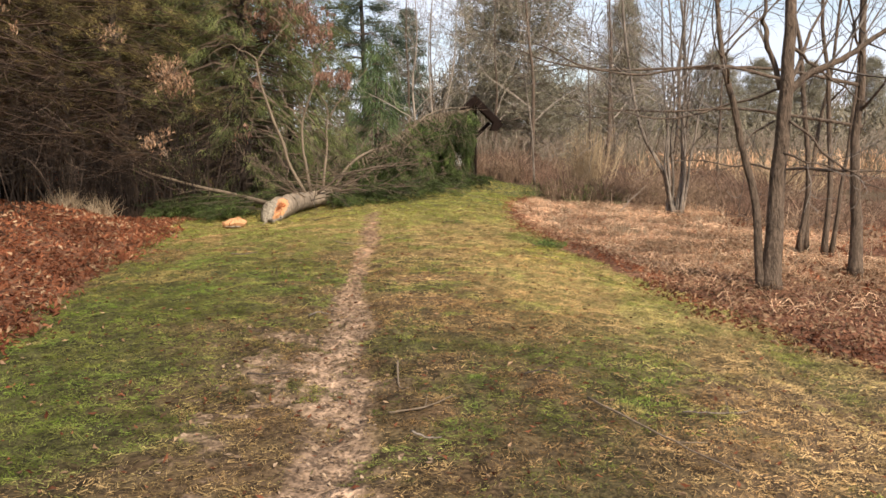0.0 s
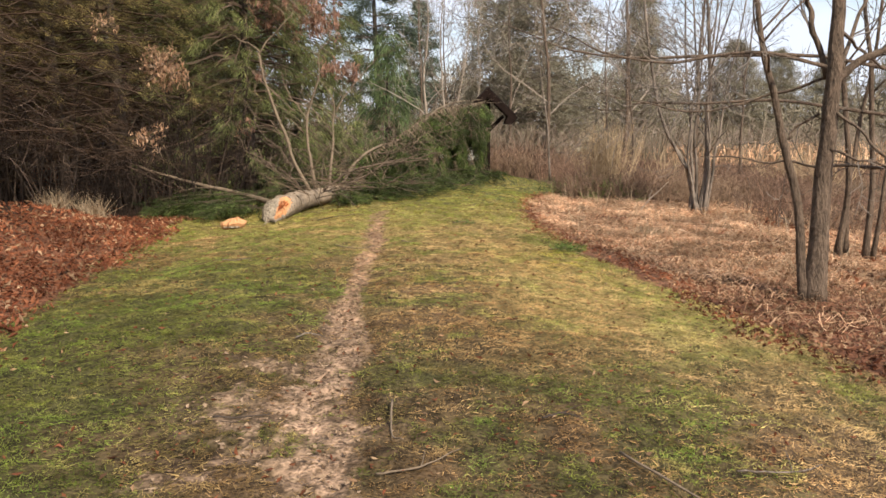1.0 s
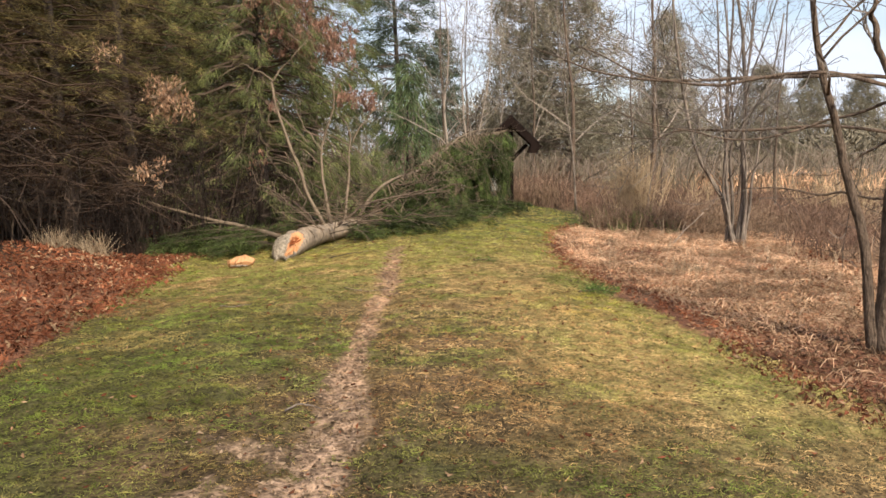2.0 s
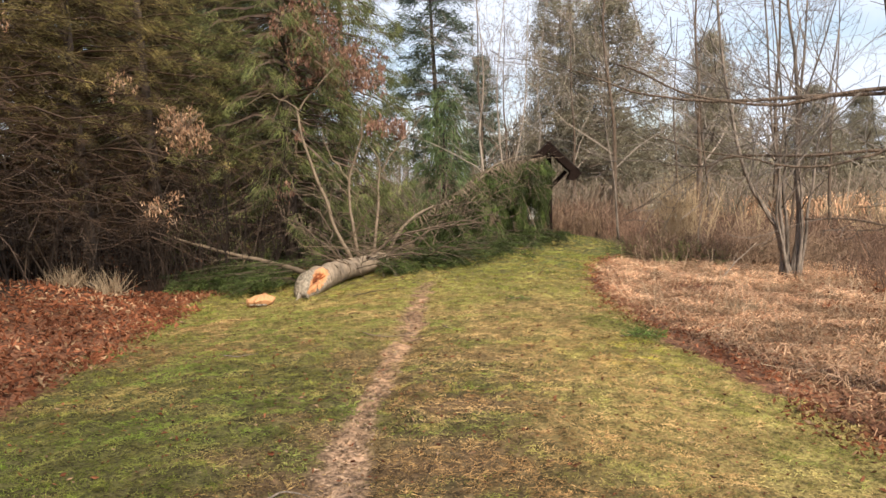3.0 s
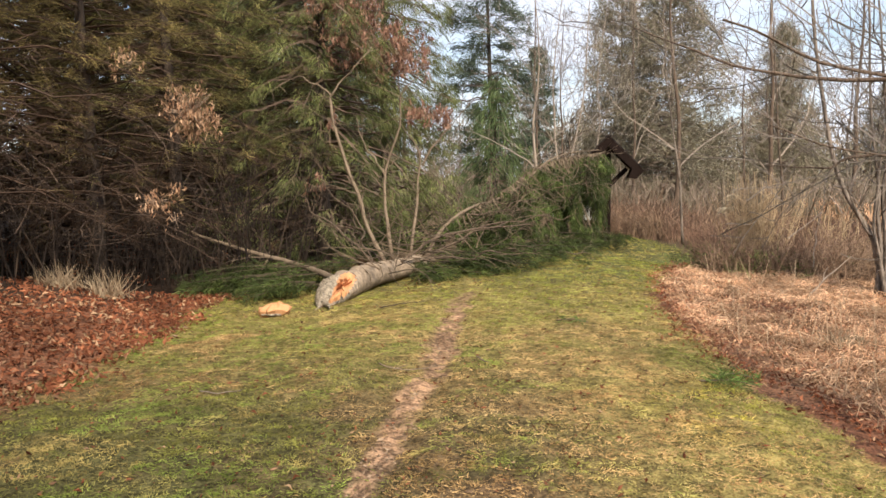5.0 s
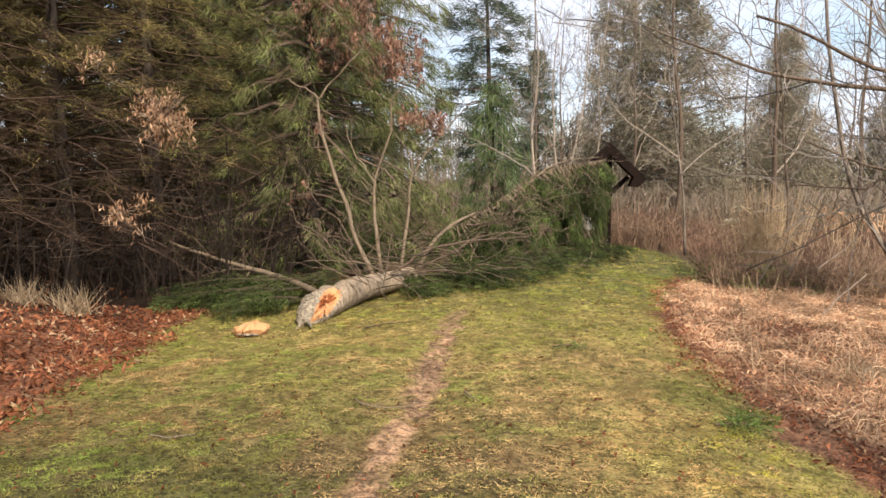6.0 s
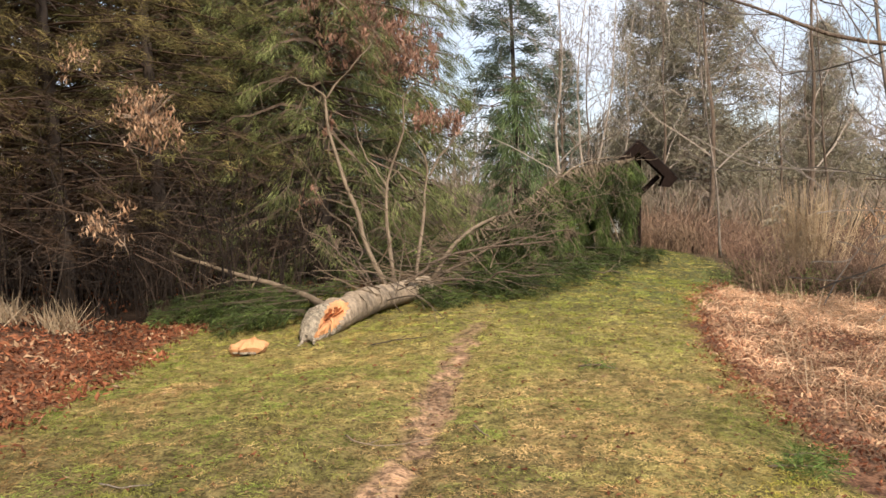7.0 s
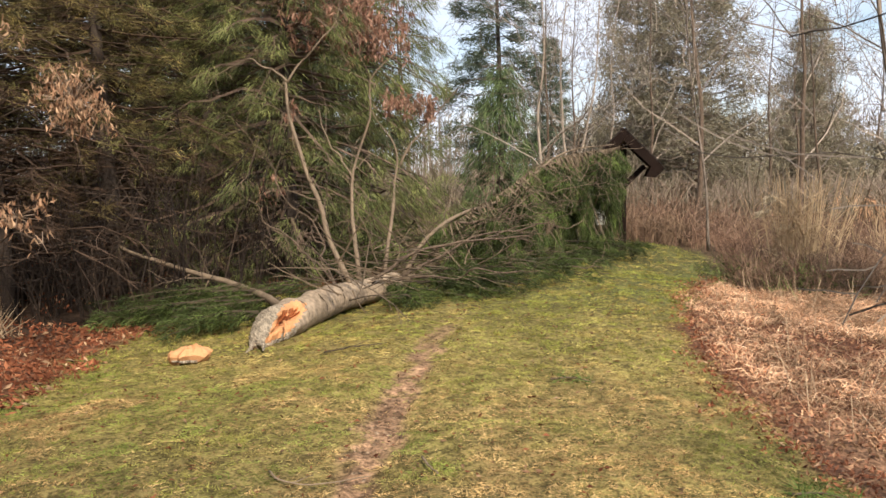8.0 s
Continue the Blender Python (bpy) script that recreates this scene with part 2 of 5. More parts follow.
def wobble(p, amount, seed):
    """Small natural bends along a branch, none at its foot."""
    n = RS(seed).randn(len(p) + 4, 3)
    n = (n[:-4] + 2 * n[1:-3] + 3 * n[2:-2] + 2 * n[3:-1] + n[4:]) / 4.4
    return p + n * amount * np.minimum(1, np.linspace(0, 4, len(p)))[:, None]


def taper(n, r0, r1, power=1.0):
    return r0 + (r1 - r0) * np.linspace(0, 1, n) ** power


# ---- ground ----
def lane_right(y):
    return np.interp(y, [0, 3, 5.3, 6.7, 7.6, 9.0, 10.6, 11.8, 13.7, 16, 17, 18.4, 20, 23, 25, 27], [4.3, 3.6, 2.92, 2.42, 2.2, 1.98, 1.55, 1.32, 1.14, 1.22, 1.36, 1.55, 1.95, 2.45, 2.3, 1.2])


def lane_left(y):
    return np.interp(y, [0, 3, 5.7, 7.5, 9.2, 11.0, 12.4, 13.3, 15, 17, 20, 24, 27], [-2.0, -2.6, -3.08, -3.42, -3.75, -3.86, -4.15, -4.6, -4.7, -4.4, -3.0, -2.0, 0.5])


def track_x(y):
    return np.interp(y, [0, 3.5, 4.3, 5.5, 6.8, 8.3, 10, 11.3, 12.5, 14, 18], [-0.44, -0.46, -0.53, -0.66, -0.78, -0.89, -0.96, -1.03, -1.15, -1.28, -1.3])


def ragged(x, y):
    """How far the edge of the turf wanders to and fro."""
    return 0.6 * (clouds(x, y, 1.3, 31) - 0.5) + 0.45 * (clouds(x, y, 0.4, 32) - 0.5)


def land(x, y):
    """The height of the ground."""
    x, y = np.asarray(x, float), np.asarray(y, float)
    z = -0.02 + 0.1 * step(-1, 7, y) - 0.05 * step(12, 18, y)
    z = z - 0.20 * step(0.2, 2.8, x) - 0.16 * step(2.6, 6.0, x) - 0.09 * step(-1.6, -4.0, x)
    z = z - 0.07 * step(11.0, 13.2, y) * step(-1.4, -2.8, x) * step(19, 16, y)
    left = lane_left(y)
    z = z + 0.42 * step(0.0, 2.0, left - x) * step(15.2, 12.6, y) + 0.35 * step(1.5, 7.0, left - x)
    z = z + 0.10 * (clouds(x, y, 9, 5) - 0.5) * step(3, 12, np.abs(x))
    d = np.abs(x - track_x(y))
    near = step(30, 20, y) * step(14, 8, np.abs(x))
    z = z + near * (0.030 * (clouds(x, y, 0.9, 2) - 0.5) + 0.030 * (field(x, y, 0.16, 4) - 0.5) + 0.020 * (field(x, y, 0.07, 6) - 0.5))
    z = z + near * 0.10 * (clouds(x, y, 0.55, 9) - 0.5) * step(0.4, 1.1, x - lane_right(y))
    z = z - near * step(0.6, 0.1, d) * step(17, 13, y) * (0.03 * step(0.35, 0.05, d) + 0.034 * (field(x, y, 0.11, 15) - 0.5))
    return z


def graded(lo, hi, stepsize, far, ratio=1.16):
    core = list(np.arange(lo, hi + 1e-6, stepsize))
    up, s = [core[-1]], stepsize
    while up[-1] < far:
        s *= ratio
        up.append(up[-1] + s)
    down, s = [core[0]], stepsize
    while down[-1] > -far:
        s *= ratio
        down.append(down[-1] - s)
    return np.array(down[:0:-1] + core + up[1:])


def dirtiness(x, y):
    """How bare the trodden line is."""
    d = x - track_x(y)
    wob = 0.16 * (clouds(x, y, 1.1, 8) - 0.5) + 0.16 * (clouds(x, y * 0.7, 0.22, 10) - 0.5)
    wide = 0.085 + 0.07 * step(8.0, 6.0, y) + 0.08 * (clouds(x, y, 0.7, 19) - 0.5) + 0.03 * step(9, 12, y)
    rough = 0.6 * clouds(x * 0.8, y, 0.20, 14) + 0.4 * field(x, y, 0.075, 16)
    core = step(wide + 0.055, wide - 0.055, np.abs(d + wob)) * step(16.5, 13.0, y)
    patch = step(0.78, 0.22, np.abs(d + 0.20 + wob)) * step(7.2, 4.8, y)
    crumbled = step(0.47, 0.53, rough + 0.10 * step(8, 5, y) * (1 - 2 * np.abs(d)))
    return np.clip(core * (0.30 + 0.70 * step(0.34, 0.52, rough + 0.03)) + 0.75 * patch * crumbled * step(0.46, 0.56, clouds(x, y, 0.8, 12)) * (0.35 + 0.65 * step(0.35, 0.55, field(x, y, 0.05, 18))), 0, 1)


def greenness(x, y):
    g = 0.31 + 0.24 * step(-0.9, -1.6, x) * step(6.5, 4.5, y) + 1.3 * (clouds(x, y, 1.3, 21) - 0.5) + 1.5 * (clouds(x, y, 0.38, 25) - 0.5) + 0.45 * step(0.7, 0.2, np.abs(lane_right(y) - 0.35 - x)) * step(3, 6, y) * step(15, 12, y) + 0.22 * step(-0.9, -2.6, x) * step(12, 8, y)
    g = g + 0.16 * step(6.5, 10, y) + 0.26 * step(-1.1, -2.0, x) * step(10, 7, y) + 0.1 * step(-1.5, -2.6, x) - 0.30 * step(0.8, 2.0, x) * step(9, 6, y) - 0.16 * step(-0.6, 0.6, x) * step(5.5, 8, y) * step(16, 13, y) - 0.10 * step(1.1, 0.1, np.abs(x - 0.45)) * step(8.5, 5.5, y)
    g = g + 0.40 * step(1.0, 0.3, x - lane_left(y)) * step(0.40, 0.60, clouds(x, y, 1.2, 29)) + 0.20 * step(-1.3, -2.2, x) * step(8, 6, y)
    return np.clip(g, 0.04, 0.96)


def blend(a, b, w):
    return np.asarray(a) * (1 - w)[:, None] + np.asarray(b) * w[:, None]


C_SOIL = (0.385, 0.258, 0.172)
gx, gy = graded(-2.6, 2.2, 0.028, 900, 1.10), graded(2.6, 12.0, 0.034, 900, 1.10)
GX, GY = np.meshgrid(gx, gy)
gxf, gyf = GX.ravel(), GY.ravel()
gz = land(gxf, gyf)
inlane = step(-0.12, 0.12, np.minimum(lane_right(gyf) - gxf, gxf - lane_left(gyf)) + ragged(gxf, gyf)) * step(28, 26, gyf)
turf = blend((0.155, 0.100, 0.056), (0.098, 0.092, 0.036), greenness(gxf, gyf))
turf = blend(turf, (0.15, 0.165, 0.05), 0.6 * step(13, 17, gyf))
# right and far turf painted lighter, to go with the sunlit tufts
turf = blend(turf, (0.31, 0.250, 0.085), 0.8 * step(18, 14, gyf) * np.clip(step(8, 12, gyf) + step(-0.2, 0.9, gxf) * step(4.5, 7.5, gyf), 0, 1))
soil = (0.72 + 0.42 * step(0.30, 0.62, 0.55 * field(gxf, gyf, 0.055, 64) + 0.45 * clouds(gxf, gyf, 0.30, 65)))[:, None] * blend(C_SOIL, (0.39, 0.238, 0.142), step(5.5, 9.0, gyf))
# near soil painted darker, so the gaps between blades read as shaded
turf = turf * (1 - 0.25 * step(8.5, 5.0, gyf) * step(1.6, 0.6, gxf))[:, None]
turf = turf * (1 - dirtiness(gxf, gyf))[:, None] + soil * dirtiness(gxf, gyf)[:, None]
wild = blend((0.20, 0.09, 0.052), (0.50, 0.32, 0.19), 0.7 * step(1.0, 2.2, gxf) * step(7.5, 10.5, gyf) * step(0.35, 0.6, clouds(gxf, gyf, 2.2, 41)))
wild = blend(wild, (0.50, 0.39, 0.22), step(8, 16, gxf) * step(26, 36, gyf))
wild = blend(wild, (0.16, 0.11, 0.065), step(18.5, 21, gyf) * np.maximum(step(30, 26, gyf), step(2.5, 0.5, gxf)))
# wood floor painted darker, putting the pines' shade into the soil colour
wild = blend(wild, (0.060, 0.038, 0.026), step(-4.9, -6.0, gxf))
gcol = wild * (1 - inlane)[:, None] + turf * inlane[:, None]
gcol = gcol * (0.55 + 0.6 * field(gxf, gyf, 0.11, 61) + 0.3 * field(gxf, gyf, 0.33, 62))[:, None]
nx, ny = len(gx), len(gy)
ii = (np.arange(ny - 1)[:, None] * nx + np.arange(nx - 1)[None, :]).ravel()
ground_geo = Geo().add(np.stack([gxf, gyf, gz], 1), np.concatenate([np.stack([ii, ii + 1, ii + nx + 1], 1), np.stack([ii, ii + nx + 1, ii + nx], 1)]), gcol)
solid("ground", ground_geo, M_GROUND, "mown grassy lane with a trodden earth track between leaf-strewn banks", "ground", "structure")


# ---- grass, leaf litter, dry grass ----
def scatter(seed, n, x0, x1, y0, y1):
    r = RS(seed)
    return r, x0 + (x1 - x0) * r.rand(n), y0 + (y1 - y0) * r.rand(n)


def mottle(x, y):
    """Light and dark clumps a hand wide in the turf."""
    return 0.55 + 0.95 * step(0.22, 0.78, 0.45 * field(x, y, 0.085, 81) + 0.30 * field(x, y, 0.19, 82) + 0.25 * field(x, y, 0.05, 83))


def turf_tints(x, y, tone, m, r):
    """Colours for tufts of winter turf: deep green, yellow green, straw and brown, in patches, with the lane's sun and
    shade painted in.
    """
    # sunlit stretches of the lane, used below to brighten the tufts' own colour
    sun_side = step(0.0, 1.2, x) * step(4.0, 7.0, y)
    glade_sun = step(-0.6, 0.6, x) * step(2.6, 1.2, x) * step(5.0, 7.5, y) * step(16.5, 13, y)
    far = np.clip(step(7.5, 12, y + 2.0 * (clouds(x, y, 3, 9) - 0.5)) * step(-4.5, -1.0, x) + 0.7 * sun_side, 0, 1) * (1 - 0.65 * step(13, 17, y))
    # near middle of the lane: trodden browner, and darkened for tree shade
    worn_shade = step(1.9, 0.5, np.abs(x - 0.1)) * step(8.5, 6.0, y)
    side = np.modf(tone * 91.3)[0] - 0.5
    lush = 0.2 + tone * 0.45 + 0.15 * r.rand(m) < greenness(x, y) * 0.9
    green = blend((0.125, 0.150, 0.036), (0.265, 0.265, 0.098), np.clip(0.16 + far * 0.46 + side * 0.5 + 1.2 * (clouds(x, y, 0.9, 52) - 0.5), 0, 1))
    dry = blend((0.20, 0.127, 0.068), (0.47, 0.352, 0.200), np.clip(0.34 + 0.20 * far + 0.35 * step(1.2, 2.4, x) - 0.14 * worn_shade + side * 0.45 + 1.3 * (clouds(x, y, 0.8, 57) - 0.5), 0, 1))
    # gains by place paint sunlight on the right and far lane into the tufts
    tint = np.where(lush[:, None], green, dry) * (0.76 + 0.40 * r.rand(m, 1)) * (0.60 + 0.85 * np.modf(tone * 37.7)[0] ** 1.2)[:, None] * (0.90 + 0.20 * step(6.5, 4.5, y) + 0.16 * step(-0.8, 0.4, x) + 0.75 * glade_sun + 0.12 * far + 1.0 * step(0.2, 1.4, x) * step(9.0, 5.5, y) + 1.15 * step(-0.7, 0.5, x) * step(5.5, 8, y) + 0.5 * step(10, 13, y) + 0.75 * step(0.7, 2.0, x) * step(6.0, 4.2, y) + 0.35 * step(-1.0, -1.8, x) * step(6.5, 5.0, y))[:, None]
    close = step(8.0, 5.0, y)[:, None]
    tint = tint * (1 + close * (0.95 * r.rand(m, 1) - 0.43)) * (1 + close * (1.0 * np.modf(tone * 53.1)[0][:, None] - 0.42)) * (1 - 0.18 * worn_shade * step(6.5, 5.0, y))[:, None]
    fresh = step(0.565, 0.65, clouds(x, y, 0.55, 33) + 0.05 * step(-1.2, -2.6, x) + 0.04 * step(0.4, 1.6, x))
    straw = step(0.62, 0.70, clouds(x, y, 0.45, 37))
    tint = blend(tint, np.array((0.10, 0.185, 0.035)) * (0.7 + 0.7 * r.rand(m, 1)), 0.62 * fresh)
    tint = blend(tint, np.array((0.58, 0.42, 0.22)) * (0.6 + 0.6 * r.rand(m, 1)), 0.42 * straw * step(12, 8, y))
    cap = np.where(lush, 0.235, 0.42)
    tint = tint * np.minimum(1, cap / tint.max(1))[:, None]
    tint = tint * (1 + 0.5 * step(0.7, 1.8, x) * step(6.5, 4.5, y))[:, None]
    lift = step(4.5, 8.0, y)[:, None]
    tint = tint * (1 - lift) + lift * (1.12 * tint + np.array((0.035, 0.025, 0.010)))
    moss = np.exp(-((x - 1.15) / 0.30) ** 2 - ((y - 9.6) / 0.7) ** 2) * step(0.3, 0.55, clouds(x, y, 0.35, 28))
    tint = blend(tint, (0.52, 0.50, 0.07), 0.85 * moss)
    shoots = np.exp(-((x - 1.42 - 0.25 * (10.6 - y)) / 0.16) ** 2 - ((y - 10.6) / 0.7) ** 2) * step(0.35, 0.6, clouds(x, y, 0.25, 27))
    tint = blend(tint, np.array((0.075, 0.150, 0.028)) * (0.6 + 0.8 * r.rand(m, 1)), 0.9 * shoots)
    rich = step(-0.8, -1.7, x) * step(8.5, 6.0, y) * step(0.30, 0.58, clouds(x, y, 0.7, 34))
    tint = blend(tint, np.array((0.125, 0.185, 0.034)) * (0.5 + 0.85 * r.rand(m, 1)), 0.72 * rich)
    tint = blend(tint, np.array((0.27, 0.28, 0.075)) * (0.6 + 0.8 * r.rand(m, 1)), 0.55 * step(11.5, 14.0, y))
    return lush, tint * mottle(x, y)[:, None] * (1.04, 0.99, 0.82)


def turf_blades():
    g = Geo()
    bands = ((14000, 12000, -1.0, 2.6, 0.010, 0.030), (260000, 150000, 2.6, 7.5, 0.0046, 0.019), (230000, 120000, 7.5, 13.0, 0.0058, 0.021), (100000, 50000, 13.0, 20.0, 0.0085, 0.030), (30000, 12000, 20.0, 27.0, 0.011, 0.034))
    for k, (n, flat, y0, y1, w, h) in enumerate(bands):
        for lying in (False, True):
            per = 6 if lying else 14
            r, tx, ty = scatter(60 + 2 * k + lying, (flat if lying else n) // per, -4.9, 3.6, y0, y1)
            q = len(tx) * per
            tone, size = np.repeat(r.rand(len(tx)), per), np.repeat(0.55 + 0.9 * r.rand(len(tx)) ** 2, per)
            x = np.repeat(tx, per) + r.randn(q) * (0.030 if lying else 0.017) * (1 + k * 0.22)
            y = np.repeat(ty, per) + r.randn(q) * (0.030 if lying else 0.017) * (1 + k * 0.22)
            edge = np.minimum(lane_right(y) - x, x - lane_left(y)) + ragged(x, y)
            bare = dirtiness(x, y)
            keep = (edge > -0.1 + 0.25 * r.rand(q)) & (r.rand(q) > (0.93 if lying else 0.97) * step(0.05, 0.6, bare))
            if not lying:
                keep &= r.rand(q) > 0.75 * step(0.62, 0.36, clouds(x, y, 0.22, 77))
            x, y, tone, size = x[keep], y[keep], tone[keep], size[keep]
            m = len(x)
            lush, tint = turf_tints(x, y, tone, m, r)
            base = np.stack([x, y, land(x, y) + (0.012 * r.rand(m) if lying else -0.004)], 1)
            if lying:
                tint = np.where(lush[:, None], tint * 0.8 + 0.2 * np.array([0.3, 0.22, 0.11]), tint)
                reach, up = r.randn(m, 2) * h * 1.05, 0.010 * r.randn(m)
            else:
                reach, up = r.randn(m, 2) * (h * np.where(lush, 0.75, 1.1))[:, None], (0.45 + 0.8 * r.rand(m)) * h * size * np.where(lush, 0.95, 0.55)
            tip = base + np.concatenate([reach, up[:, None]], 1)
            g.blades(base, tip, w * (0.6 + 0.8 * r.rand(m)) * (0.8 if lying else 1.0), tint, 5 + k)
    solid("grass", g, M_GRASS, "short winter turf, patchy green and straw yellow", "grass", "stuff", False)


def leaf_tints(r, n, pale=0.3, tan=0.0):
    tan = np.full(n, 0.0) + tan
    u = r.rand(n)
    c = blend(blend((0.25, 0.081, 0.041), (0.44, 0.177, 0.090), u), blend((0.36, 0.165, 0.095), (0.52, 0.28, 0.17), u), tan)
    p = r.rand(n) < pale * (0.35 + 0.65 * tan if pale > 0.5 else 1.0)
    c[p] = blend((0.47, 0.26, 0.148), (0.64, 0.43, 0.26), r.rand(int(p.sum())))
    return c * (0.62 + 0.52 * r.rand(n, 1))


def litter():
    g = Geo()
    for k, (n, x0, x1, y0, y1, pale, size) in enumerate(((52000, -7.2, -1.8, -1.0, 15.0, 0.15, 0.070), (5000, -12, -6.5, -1, 24, 0.12, 0.1), (60000, 0.9, 6.0, 0.0, 20.5, 0.60, 0.047), (6000, 4, 12, 3, 16, 0.3, 0.09))):
        r, x, y = scatter(90 + k, n, x0, x1, y0, y1)
        out = np.maximum(x - lane_right(y), lane_left(y) - x) + ragged(x, y)
        keep = (out > -0.25 * r.rand(n) ** 3)
        if k == 0:
            # fewer leaves under the pines, so the darkened floor shows through
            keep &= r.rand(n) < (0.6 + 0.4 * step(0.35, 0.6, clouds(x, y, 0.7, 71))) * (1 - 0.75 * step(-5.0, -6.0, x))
        if k == 2:
            keep &= r.rand(n) < 0.6 + 0.4 * step(1.2, 0.2, np.abs(out - 0.3))
        x, y = x[keep], y[keep]
        at = np.stack([x, y, land(x, y) + 0.005 + 0.05 * r.rand(len(x)) ** 2], 1)
        if k == 2:
            size = size * (1.12 - 0.12 * step(8, 11, y))
        # right-bank leaves: darker russet near and outwards, with the trees' shade painted in
        g.leaves(at, size * (0.6 + 0.8 * r.rand(len(x))), leaf_tints(r, len(x), pale, step(0.0, 0.25 + 0.45 * step(13, 9, y), out[keep]) if k == 2 else 0.0) * (0.48 + 0.52 * step(0.3, 0.7, clouds(x, y, 0.5, 75)) if k < 2 else (0.58 + 0.50 * step(7.5, 11.0, y)) * (1 - 0.28 * step(3.4, 4.8, x)) * (0.55 + 0.75 * step(0.3, 0.7, clouds(x, y, 0.35, 73))))[:, None], k, 0.35)
    r, x, y = scatter(97, 5600, -4, 2.6, 3, 20)
    at = np.stack([x, y, land(x, y) + 0.02], 1)
    g.leaves(at, 0.018 + 0.035 * r.rand(len(x)) ** 2, leaf_tints(r, len(x), 0.3) * (0.25 + 0.6 * r.rand(len(x), 1)), 9, 0.7)
    # flat flakes of dead grass and leaf trodden into the bare soil
    r, x, y = scatter(98, 7000, -1.7, 0.2, 2.9, 8.5)
    keep = r.rand(len(x)) < dirtiness(x, y)
    x, y = x[keep], y[keep]
    n = len(x)
    at = np.stack([x, y, land(x, y) + 0.006 + 0.006 * r.rand(n)], 1)
    g.leaves(at, 0.016 + 0.032 * r.rand(n) ** 2, blend((0.12, 0.075, 0.046), (0.46, 0.33, 0.22), r.rand(n)), 11, 0.85, 0.0, 0.26)
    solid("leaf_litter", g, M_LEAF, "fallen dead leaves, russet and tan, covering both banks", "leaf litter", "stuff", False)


def dry_grass():
    g = Geo()
    for k, (n, x0, x1, y0, y1, h, w, lie) in enumerate(((24000, 1.0, 6.5, 7.0, 19.7, 0.085, 0.0065, 1.6), (3600, 2.4, 6.5, 1.0, 8.5, 0.07, 0.0045, 1.6), (9000, 9, 42, 34, 64, 0.85, 0.04, 0.5))):
        r, x, y = scatter(110 + k, n, x0, x1, y0, y1)
        out = x - lane_right(y)
        dens = step(0.05, 0.75 - 0.4 * step(10, 13, y), out + 0.5 * ragged(x, y)) * (0.3 + 0.7 * step(7.5, 11.0, y)) * step(0.28, 0.52, clouds(x, y, 1.6, 41))
        keep = r.rand(n) < dens
        x, y = x[keep], y[keep]
        m = len(x)
        base = np.stack([x, y, land(x, y)], 1)
        az, ln = r.rand(m) * 6.283, h * (0.5 + r.rand(m))
        mid = base + np.stack([np.cos(az) * ln * lie * 0.45, np.sin(az) * ln * lie * 0.45, ln * 0.75], 1)
        az2 = az + r.randn(m) * 0.5
        tip = mid + np.stack([np.cos(az2) * ln * lie, np.sin(az2) * ln * lie, -ln * 0.35 * min(1, lie) + 0.25 * ln * r.randn(m)], 1)
        tip[:, 2] = np.maximum(tip[:, 2], base[:, 2] + 0.02)
        # nearer straw tinted darker: browner stalks, and the shadows among them painted in
        tint = blend((0.47, 0.270, 0.162), (0.78, 0.545, 0.352), r.rand(m)) * (0.45 + 0.6 * r.rand(m, 1)) * ((0.60 + 1.15 * step(0.3, 0.65, clouds(x, y, 0.45, 43))) * (0.78 + 0.22 * step(9.5, 13, y)))[:, None]
        g.sticks(base, mid, w * 0.5, w * 0.45, tint)
        g.blades(mid, tip, w, tint, k)
    solid("dry_grass", g, M_GRASS, "flattened straw-coloured dead grass on the low bank", "dry grass", "stuff", False)


turf_blades()
litter()
dry_grass()


# ---- crumbs of earth and pebbles on the trodden line ----
def clods():
    g = Geo()
    r, x, y = scatter(120, 5200, -2.0, 0.6, 2.6, 12.5)
    keep = r.rand(len(x)) < 0.9 * dirtiness(x, y)
    x, y = x[keep], y[keep]
    m = len(x)
    size = 0.006 + 0.016 * r.rand(m) ** 2.5
    shape = np.array([(1, 0, 0), (0.2, 1, 0), (-0.9, 0.3, 0), (-0.2, -1, 0), (0.1, 0.1, 0.75), (-0.3, -0.1, 0.6)])
    f = np.array([(0, 1, 4), (1, 2, 4), (2, 5, 4), (2, 3, 5), (3, 4, 5), (3, 0, 4)])
    a = r.rand(m) * 6.283
    v = shape[None] * (0.7 + 0.6 * r.rand(m, 6, 1)) * size[:, None, None]
    v = np.stack([v[..., 0] * np.cos(a)[:, None] - v[..., 1] * np.sin(a)[:, None], v[..., 0] * np.sin(a)[:, None] + v[..., 1] * np.cos(a)[:, None], v[..., 2]], 2)
    v = v + np.stack([x, y, land(x, y) - 0.002], 1)[:, None]
    tint = np.repeat(blend((0.15, 0.095, 0.06), (0.42, 0.30, 0.20), r.rand(m)), 6, 0)
    g.add(v.reshape(-1, 3), (np.arange(m)[:, None, None] * 6 + f[None]).reshape(-1, 3), tint)
    solid("earth_crumbs", g, M_GROUND, "crumbs of dry earth and pebbles on the trodden line", "earth crumbs", "stuff", False)


clods()


